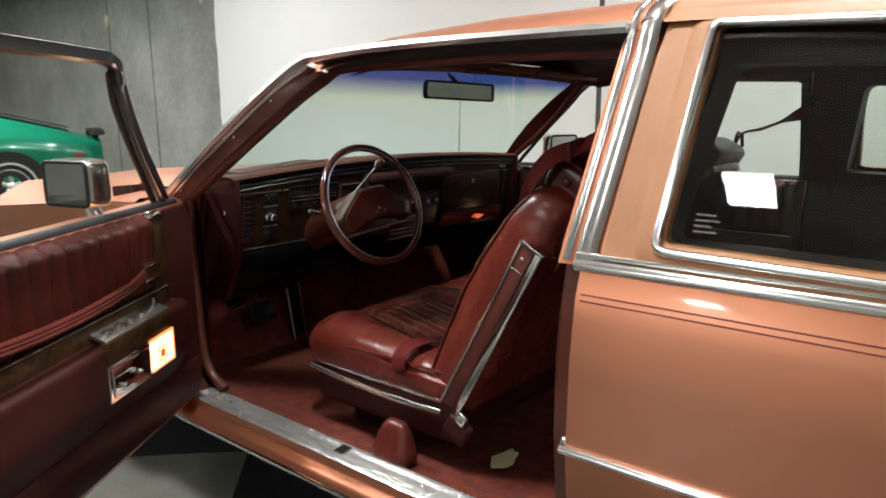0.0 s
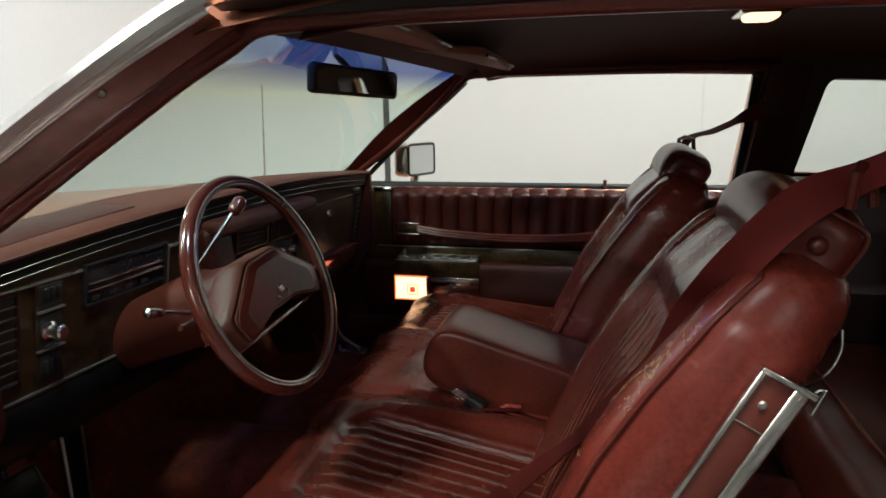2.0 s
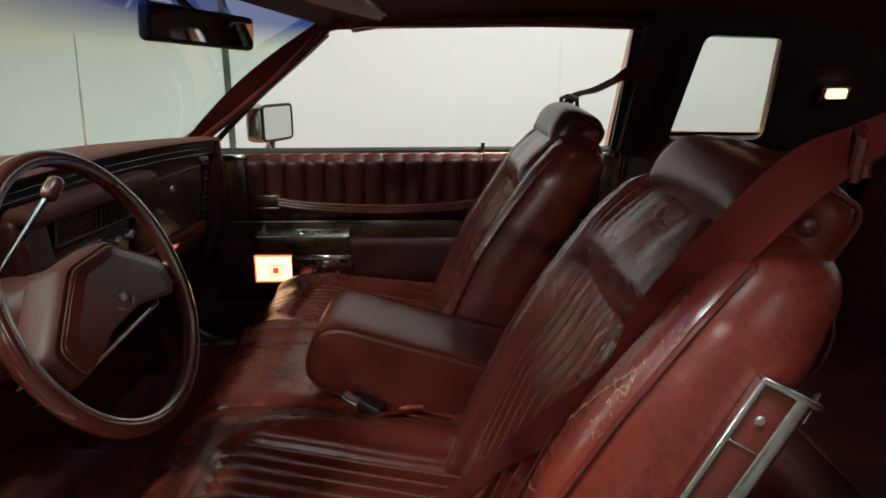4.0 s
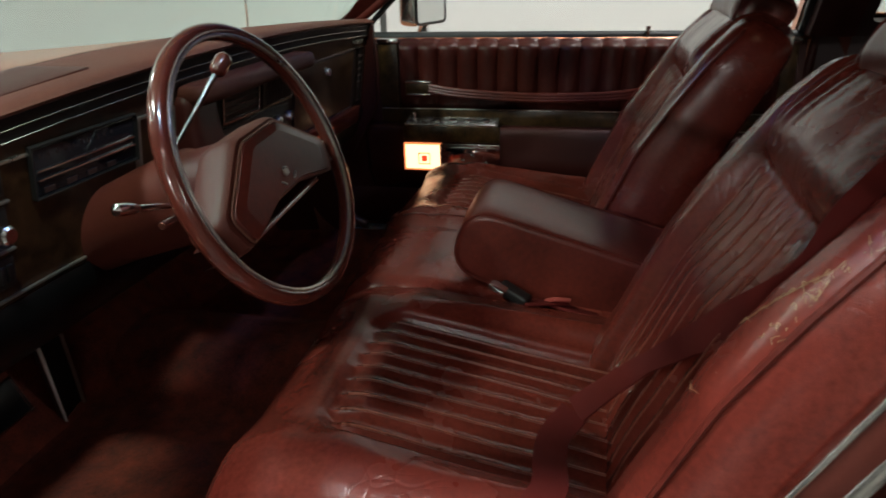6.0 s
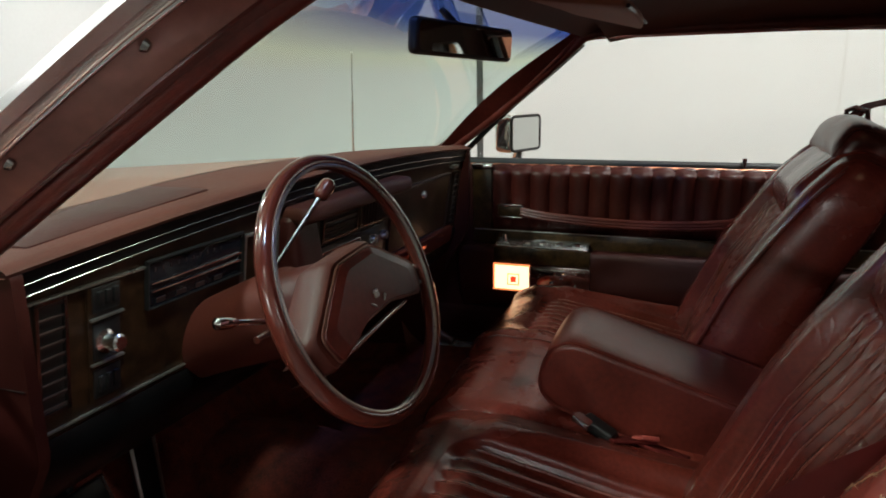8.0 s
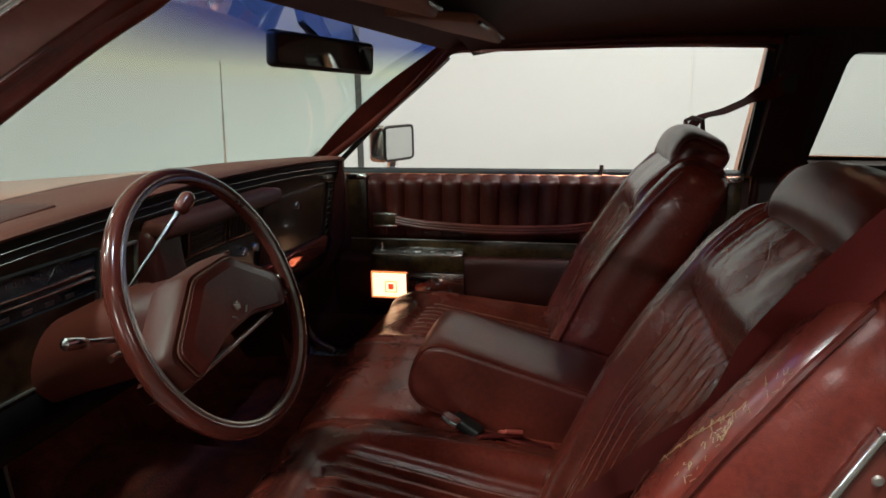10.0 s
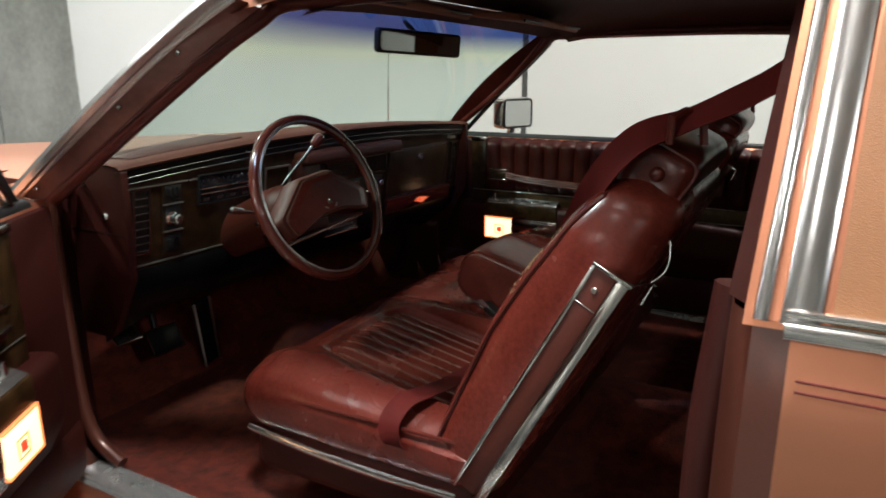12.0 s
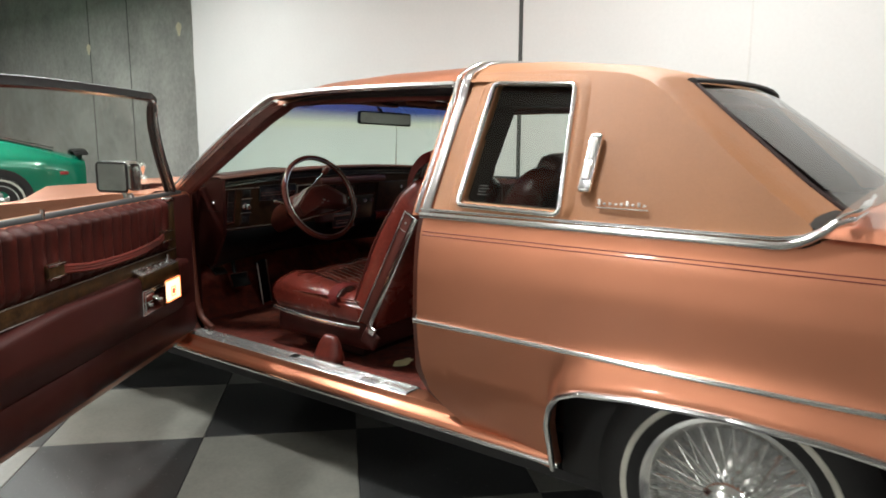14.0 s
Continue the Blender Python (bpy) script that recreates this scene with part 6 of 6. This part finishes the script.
def door(side):
    s = side

    def P(x, y, z):
        return Vector((s * x, y, z))

    def slab(lo, hi, bev=0.004, seg=2):
        return box(B(), (min(s * lo[0], s * hi[0]), lo[1], lo[2]), (max(s * lo[0], s * hi[0]), hi[1], hi[2]), bev, seg)

    bm = B()
    rows = []
    for y in spread(0.026, 1.405, 22):
        foot = table(y, [0.026, 0.06, 0.12, 0.2], [0.40, 0.355, 0.325, 0.315])
        zs = [foot + (0.948 - foot) * k / 14 for k in range(15)]
        ring = [P(side_x(y, z), y, z) for z in zs] + [P(0.90, y, 0.956), P(0.815, y, 0.956), P(0.802, y, 0.945), P(0.802, y, 0.7), P(0.803, y, 0.5), P(0.82, y, foot + 0.04), P(0.845, y, foot + 0.01)]
        rows.append(ring)
    loft(bm, rows, ring=True, cap=True)
    d = part("door", bm, paint, car, "open driver's door with maroon padded panel" if s < 0 else "closed passenger door with maroon padded panel")
    # inner panel
    bm = B()
    loft(bm, [[P(x, y, z) for y in (1.385, 1.36, 1.2, 0.7, 0.2, 0.06, 0.04)] for x, z in ((0.82, 0.365), (0.806, 0.375), (0.795, 0.41), (0.792, 0.5), (0.792, 0.7), (0.792, 0.93), (0.797, 0.943), (0.81, 0.950))])
    part("inner_panel", bm, trim_plastic, d)
    # pleated upper pad
    y0, y1, z0, z1 = 0.10, 1.143, 0.752, 0.944
    bm = B()
    rows = []
    n = 18
    step = (y1 - y0) / n
    for i in range(n * 8 + 1):
        y = y1 - (y1 - y0) * i / (n * 8)
        puff = abs(math.sin(math.pi * (y - y0) / step)) ** 0.6
        rows.append([P(0.790 - (0.011 + 0.013 * puff) * smooth(0, 0.12, k) * smooth(1.0, 0.90, k) - 0.004 * puff * math.exp(-((k - 0.80) / 0.16) ** 2) + 0.014 * smooth(0.90, 1.0, k), y, z0 + (0.947 - z0) * k + 0.004 * puff * smooth(0.8, 1.0, k)) for k in (0, 0.04, 0.1, 0.25, 0.45, 0.62, 0.72, 0.80, 0.86, 0.90, 0.93, 0.96, 0.985, 1.0)])
    loft(bm, rows)
    part("pleated_pad", bm, shaded_pad, d, "maroon leather pad in upright pleats", 70)
    # wood strips
    part("wood_strip", slab((0.778, 0.06, 0.700), (0.793, 1.205, 0.750)), door_wood, d, "burl wood strip")
    part("wood_strip", slab((0.778, 1.146, 0.7502), (0.793, 1.205, 0.940)), door_wood, d, "burl wood strip")
    part("wood_strip", slab((0.778, 0.062, 0.7502), (0.793, 0.10, 0.940)), door_wood, d, "burl wood strip")
    part("strip_tip", slab((0.774, 1.143, 0.936), (0.80, 1.208, 0.952), 0.004), chrome, d)
    part("strip_tip", slab((0.774, 0.060, 0.936), (0.80, 0.102, 0.952), 0.004), chrome, d)
    for z in (0.7505, 0.7005):
        part("bright_line", sweep(B(), [P(0.777, y, z) for y in (1.20, 0.07)], flat_bar(0.003, 0.002), up=(-s, 0, 0)), badge_metal, d)
    # pull strap between two plates
    for ya, yb in ((1.045, 1.12), (0.36, 0.44)):
        part("pull_plate", slab((0.752, ya, 0.795), (0.775, yb, 0.835), 0.004), door_wood, d, "wood and chrome strap plate")
        for z in (0.797, 0.833):
            part("plate_edge", slab((0.749, ya, z - 0.003), (0.760, yb, z + 0.003), 0.001), chrome, d)
    for k in range(3):
        part("pull_strap", sweep(B(), curve([P(0.756, 1.05, 0.823 - 0.008 * k), P(0.742, 0.95, 0.812 - 0.008 * k), P(0.738, 0.75, 0.803 - 0.008 * k), P(0.742, 0.55, 0.808 - 0.008 * k), P(0.756, 0.43, 0.822 - 0.008 * k)], 6), disc(0.006, 8)), leather, d)
    # armrest
    bm = B()

    def arm_shape(p, u):
        q = p.copy()
        if p.z < 0:
            q.x += s * 0.045 * smooth(0.0, -0.12, p.z)
        q.z -= 0.02 * smooth(-0.2, -0.6, p.y) * (p.z > 0)
        return q

    soft_box(bm, (0.085, 1.17, 0.215), 0.022, (4, 20, 8), arm_shape, pose(s * 0.785, 0.665, 0.598))
    # Darker plastic than the leather around: fall-off of light put into the colour.
    part("armrest", bm, trim_plastic, d, "padded maroon armrest", 60)
    part("armrest_wood", slab((0.738, 0.84, 0.660), (0.760, 1.130, 0.708), 0.004), door_wood, d, "burl wood armrest front")
    plate = part("switch_plate", box(B(), (-0.024, -0.14, -0.005), (0.024, 0.14, 0.005), 0.003, 2, pose(s * 0.764, 0.985, 0.716, 0, s * -22, 0)), dull_metal, d, "chrome window switch plate")
    for k in range(4):
        part("window_switch", box(B(), (-0.009, -0.012, 0.004), (0.009, 0.012, 0.011), 0.003, 2, pose(s * 0.764, 0.882 + 0.05 * k, 0.716, 0, s * -22, 0)), chrome, d)
    part("mirror_control", rod(B(), P(0.768, 1.10, 0.712), P(0.768, 1.10, 0.742), 0.008, 0.006), chrome, d)
    lens = part("courtesy_lamp", slab((0.736, 1.020, 0.577), (0.752, 1.125, 0.652), 0.003), lamp_glow, d, "glowing warm courtesy lamp lens")
    part("lens_rim", slab((0.735, 1.016, 0.573), (0.7525, 1.129, 0.5775), 0.001), lamp_rim, d, "orange rim of the lamp")
    part("lens_rim", slab((0.735, 1.016, 0.6515), (0.7525, 1.129, 0.656), 0.001), lamp_rim, d, "orange rim of the lamp")
    part("lens_rim", slab((0.735, 1.1245, 0.577), (0.7525, 1.129, 0.652), 0.001), lamp_rim, d, "orange rim of the lamp")
    for ya, yb, za, zb in ((1.048, 1.085, 0.624, 0.627), (1.048, 1.085, 0.591, 0.594), (1.048, 1.051, 0.594, 0.624), (1.082, 1.085, 0.594, 0.624)):
        part("lens_line", slab((0.7345, ya, za), (0.740, yb, zb), 0.0), lamp_rim, d)
    part("lens_centre", slab((0.733, 1.058, 0.600), (0.740, 1.075, 0.618), 0.002), lamp_red, d, "red centre of the lamp")
    part("ash_bezel", slab((0.738, 0.838, 0.568), (0.752, 1.014, 0.656), 0.003), chrome, d, "bright metal lighter and ashtray plate")
    part("ash_pocket", slab((0.735, 0.850, 0.580), (0.740, 1.004, 0.646), 0.002), mirror, d, "polished ashtray lid")
    for y, z in ((0.88, 0.60), (0.92, 0.62), (0.95, 0.605)):
        part("small_knob", rod(B(), P(0.742, y, z), P(0.722, y, z), 0.007, 0.005), chrome, d)
    # foot of the panel, in the dark panel plastic: shade put into its colour
    bm = B()
    loft(bm, [[P(x + 0.004 * noise.noise((y * 20, z * 20, 1)), y, z) for y in np.linspace(1.37, 0.05, 40)] for x, z in ((0.80, 0.372), (0.788, 0.385), (0.783, 0.43), (0.783, 0.48), (0.79, 0.495))])
    part("foot_strip", bm, trim_plastic, d)
    # lock knob, sill rubber
    k = part("lock_knob", rod(B(), P(0.812, 0.444, 0.95), P(0.812, 0.444, 0.98), 0.005, 0.007), chrome, d)
    part("window_rubber", sweep(B(), [P(0.824, y, 0.957) for y in np.linspace(1.35, 0.05, 8)], flat_bar(0.030, 0.018)), rubber, d)
    # window frame and pane
    path = curve([P(0.838, 1.330, 0.956), P(0.793, 1.148, 1.112), P(0.738, 0.992, 1.228), P(0.698, 0.905, 1.289), P(0.688, 0.882, 1.303), P(0.684, 0.855, 1.310), P(0.678, 0.835, 1.313), P(0.675, 0.80, 1.314), P(0.672, 0.55, 1.316), P(0.672, 0.3, 1.316), P(0.674, 0.06, 1.309)], 5) + [P(0.678, 0.040, 1.298), P(0.72, 0.042, 1.2), P(0.785, 0.046, 1.05), P(0.825, 0.05, 0.956)]
    fr = part("window_frame", sweep(B(), path, [(-0.014, -0.011), (0.012, -0.011), (0.014, 0.003), (0.008, 0.011), (-0.011, 0.011)], up=(s, 0, 0.4)), rubber, d, "black door window frame")
    part("frame_strip", sweep(B(), [p + Vector((-s * 0.015, -0.012 if i < 14 else 0.0, -0.014)) for i, p in enumerate(path[:-3])], flat_bar(0.007, 0.008), up=(s, 0, 0.4)), chrome, fr)
    ch = curve([P(0.830, 1.27, 0.958), P(0.787, 1.105, 1.106), P(0.733, 0.955, 1.221), P(0.69, 0.872, 1.285)], 5)
    part("frame_channel", sweep(B(), ch, flat_bar(0.016, 0.012), up=(-s, -0.3, 0)), rubber, fr)
    inner = [P(0.826, 1.325, 0.956), P(0.783, 1.14, 1.106), P(0.727, 0.985, 1.221), P(0.676, 0.88, 1.292), P(0.662, 0.80, 1.305), P(0.660, 0.4, 1.309), P(0.662, 0.05, 1.300), P(0.72, 0.048, 1.2), P(0.79, 0.055, 1.05), P(0.822, 0.06, 0.956)]
    bm = B()
    bm.faces.new([bm.verts.new(p) for p in inner])
    bmesh.ops.triangulate(bm, faces=bm.faces)
    pane = part("door_pane", bm, door_glass, d, "clear door window glass")
    pane.visible_shadow = False
    # outside mirror
    mm = pose(s * 0.925, 1.085 if s < 0 else 1.105, 1.035, 0, 0, -18 if s < 0 else -24)
    part("outside_mirror", soft_box(B(), (0.155, 0.07, 0.118), 0.022, (5, 3, 5), lambda p, u: p + Vector((0, 0.015 * (1 - u.x ** 2) * (p.y > 0), 0)), mm), chrome, d, "chrome outside mirror on a pedestal")
    bm = B()
    fill(bm, rounded([(-0.067, -0.048), (0.067, -0.048), (0.067, 0.048), (-0.067, 0.048)], 0.012), place=lambda u, v: mm @ Vector((u, -0.0365, v)))
    part("mirror_pane", bm, mirror, d)
    part("mirror_rim", sweep(B(), [mm @ Vector((u, -0.035, v)) for u, v in rounded([(-0.071, -0.052), (0.071, -0.052), (0.071, 0.052), (-0.071, 0.052)], 0.015)], disc(0.005, 6), up=(0, -1, 0), closed=True), black, d)
    bm = B()
    rod(bm, P(0.895, 1.10, 0.94), P(0.91, 1.09, 0.99), 0.022, 0.014)
    part("mirror_foot", bm, chrome, d)
    if s < 0:
        d.matrix_basis = OPEN
    return d


door(1)
door(-1)
part("sill_kick", box(B(), (0.774, -0.12, 0.30), (0.782, 0.14, 0.47), 0.003), dark_trim, car)

# scrap of paper on the rear floor
bm = B()
fill(bm, [(0.045 * (1 + 0.3 * math.sin(2.3 * a) + 0.12 * math.sin(5 * a)) * math.cos(a), 0.03 * (1 + 0.2 * math.cos(3 * a)) * math.sin(a)) for a in np.linspace(0, 2 * math.pi, 24)[:-1]], place=lambda u, v: Vector((-0.56 + u, 0.40 + v, 0.331 + 0.03 * u)))
tagged(part("paper_scrap", bm, paper), "torn yellowish scrap of paper on the carpet", "paper")


# ---- the green car by the far wall ----
def green_coupe():
    base = tagged(new("parked_car"), "bright green fastback coupe with black rear spoiler, parked by the wall", "car")

    def section(y):
        """Half width, sill, shoulder height and roof height at a station; y ahead of the rear axle."""
        w = table(y, [-1.02, -0.9, -0.5, 0.5, 2.2, 3.2, 3.55], [0.80, 0.87, 0.91, 0.90, 0.90, 0.86, 0.74])
        sill = table(y, [-1.02, -0.7, -0.42, 3.0, 3.55], [0.38, 0.32, 0.22, 0.22, 0.36])
        shoulder = table(y, [-1.02, -0.6, 0.0, 0.6, 2.0, 3.55], [0.82, 0.89, 0.93, 0.90, 0.86, 0.74])
        roof = table(y, [-1.02, -0.75, -0.2, 0.5, 1.0, 1.5, 2.1, 3.55], [0.87, 0.95, 1.09, 1.26, 1.30, 1.24, 0.92, 0.78])
        return w, sill, shoulder, roof

    rows = []
    for y in np.linspace(-1.02, 3.55, 60):
        w, sill, sh, rf = section(y)
        half = [(w * 0.9, sill), (w * 0.985, sill + 0.06), (w, sill + 0.22), (w, sh - 0.18), (w * 0.985, sh - 0.06), (w * 0.93, sh), (w * 0.86, sh + (rf - sh) * 0.3), (w * 0.74, sh + (rf - sh) * 0.82), (w * 0.55, rf - 0.01), (w * 0.25, rf), (0, rf)]
        row = [(-x, y, z) for x, z in half] + [(x, y, z) for x, z in reversed(half[:-1])]
        rows.append(row)
    bm = loft(B(), rows, ring=True, cap=True)
    part("body", bm, green_paint, base, "bright green body", 50)
    part("lower_valance", box(B(), (-0.84, -1.05, 0.36), (0.84, -0.9, 0.47), 0.03), black, base)
    bm = B()
    soft_box(bm, (1.5, 0.17, 0.03), 0.012, (8, 2, 1), lambda p, u: p + Vector((0, 0, -0.05 * abs(u.x) ** 4)), pose(0, -0.98, 0.97, -5))
    for x in (-0.6, 0.6):
        box(bm, (x - 0.02, -1.0, 0.86), (x + 0.02, -0.92, 0.97), 0.005)
    part("spoiler", bm, black, base, "black rear spoiler")
    for k in range(7):
        y = -0.62 + 0.11 * k
        part("louvre", box(B(), (-0.52, -0.055, -0.004), (0.52, 0.055, 0.004), 0.002, 1, pose(0, y, section(y)[3] + 0.03, 8)), black, base)
    part("side_marker", box(B(), (-0.915, -0.80, 0.66), (-0.868, -0.70, 0.70), 0.004), glowing("red_marker", (0.35, 0.02, 0.02), 0.1), base, "small red side marker")
    part("side_marker", box(B(), (0.868, -0.80, 0.66), (0.915, -0.70, 0.70), 0.004), pinstripe_red, base)
    for side in (-1, 1):
        for y in (0.0, 2.72):
            part("wheel_well", lathe(B(), [(0.385, 0.0), (0.385, 0.02), (0.1, 0.021)], pose(side * 0.905, y, 0.36, 0, side * 90, 0), 40), rubber, base)
            m = pose(side * 0.82, y, 0.33, 0, side * 90, 0)
            ty = part("wheel", lathe(B(), [(0.2, -0.1), (0.30, -0.11), (0.33, -0.08), (0.33, 0.08), (0.30, 0.115), (0.25, 0.12), (0.2, 0.10)], m, 40), rubber, base)
            part("letter_band", lathe(B(), [(0.285, 0.1185), (0.28, 0.1205), (0.262, 0.1205), (0.258, 0.119)], m, 40), white_band, ty, "white lettering as a plain band")
            part("rim", lathe(B(), [(0.2, 0.06), (0.21, 0.118), (0.19, 0.112), (0.17, 0.05), (0.001, 0.04)], m, 40), dull_metal, ty)
            bm = B()
            for k in range(5):
                a = 72 * k
                box(bm, (0.03, -0.028, 0.05), (0.185, 0.028, 0.085), 0.008, 2, m @ pose(0, 0, 0, 0, 0, a))
            lathe(bm, [(0.05, 0.05), (0.05, 0.095), (0.03, 0.105), (0.001, 0.105)], m, 20)
            part("spokes", bm, dull_metal, ty)
    return base


gc = green_coupe()
gc.matrix_basis = pose(1.62, 9.55, 0, 0, 0, 68)

# ---- floor tiles on the diagonal, 0.6 m ----
TILE = 0.604
ORIGIN = Vector((-0.567, 1.498, 0))
ALONG, OVER = Vector((-0.710, -0.704, 0)).normalized(), Vector((-0.704, 0.710, 0)).normalized()
OVER = (OVER - ALONG * OVER.dot(ALONG)).normalized()
tile_mesh = {}
for tone, mat in (("pale", tile_light), ("dark", tile_dark)):
    bm = B()
    h = TILE / 2 - 0.0012
    box(bm, (-h, -h, -0.012), (h, h, 0.0), 0.0015, 1)
    me = bpy.data.meshes.new("tile")
    bm.to_mesh(me)
    bm.free()
    me.materials.append(mat)
    tile_mesh[tone] = me
far_verts, far_faces, far_mats = [], [], []
turn_z = math.atan2(ALONG.y, ALONG.x)
for i in range(-30, 30):
    for j in range(-30, 30):
        c = ORIGIN + ALONG * (i + 0.5) * TILE + OVER * (j + 0.5) * TILE
        if not (X0 < c.x < X1 + 0.2 and Y0 < c.y < Y1):
            continue
        tone = "pale" if (i + j) % 2 == 0 else "dark"
        if -5.2 < c.x < 1.6 and -3.2 < c.y < 4.6:
            t = new("tile", tile_mesh[tone])
            t.parent = floor
            t.matrix_basis = Matrix.Translation(c) @ Matrix.Rotation(turn_z, 4, "Z")
        else:
            h = TILE / 2 - 0.0012
            b0 = len(far_verts)
            far_verts += [c + (ALONG * sx + OVER * sy) * h for sx, sy in ((-1, -1), (1, -1), (1, 1), (-1, 1))]
            far_faces.append((b0, b0 + 1, b0 + 2, b0 + 3))
            far_mats.append(0 if tone == "pale" else 1)
me = bpy.data.meshes.new("far_tiles")
me.from_pydata([tuple(v) for v in far_verts], [], far_faces)
me.materials.append(tile_light)
me.materials.append(tile_dark)
me.polygons.foreach_set("material_index", far_mats)
ft = new("far_tiles", me)
ft.parent = floor
tagged(ft, "", "", kind="stuff")
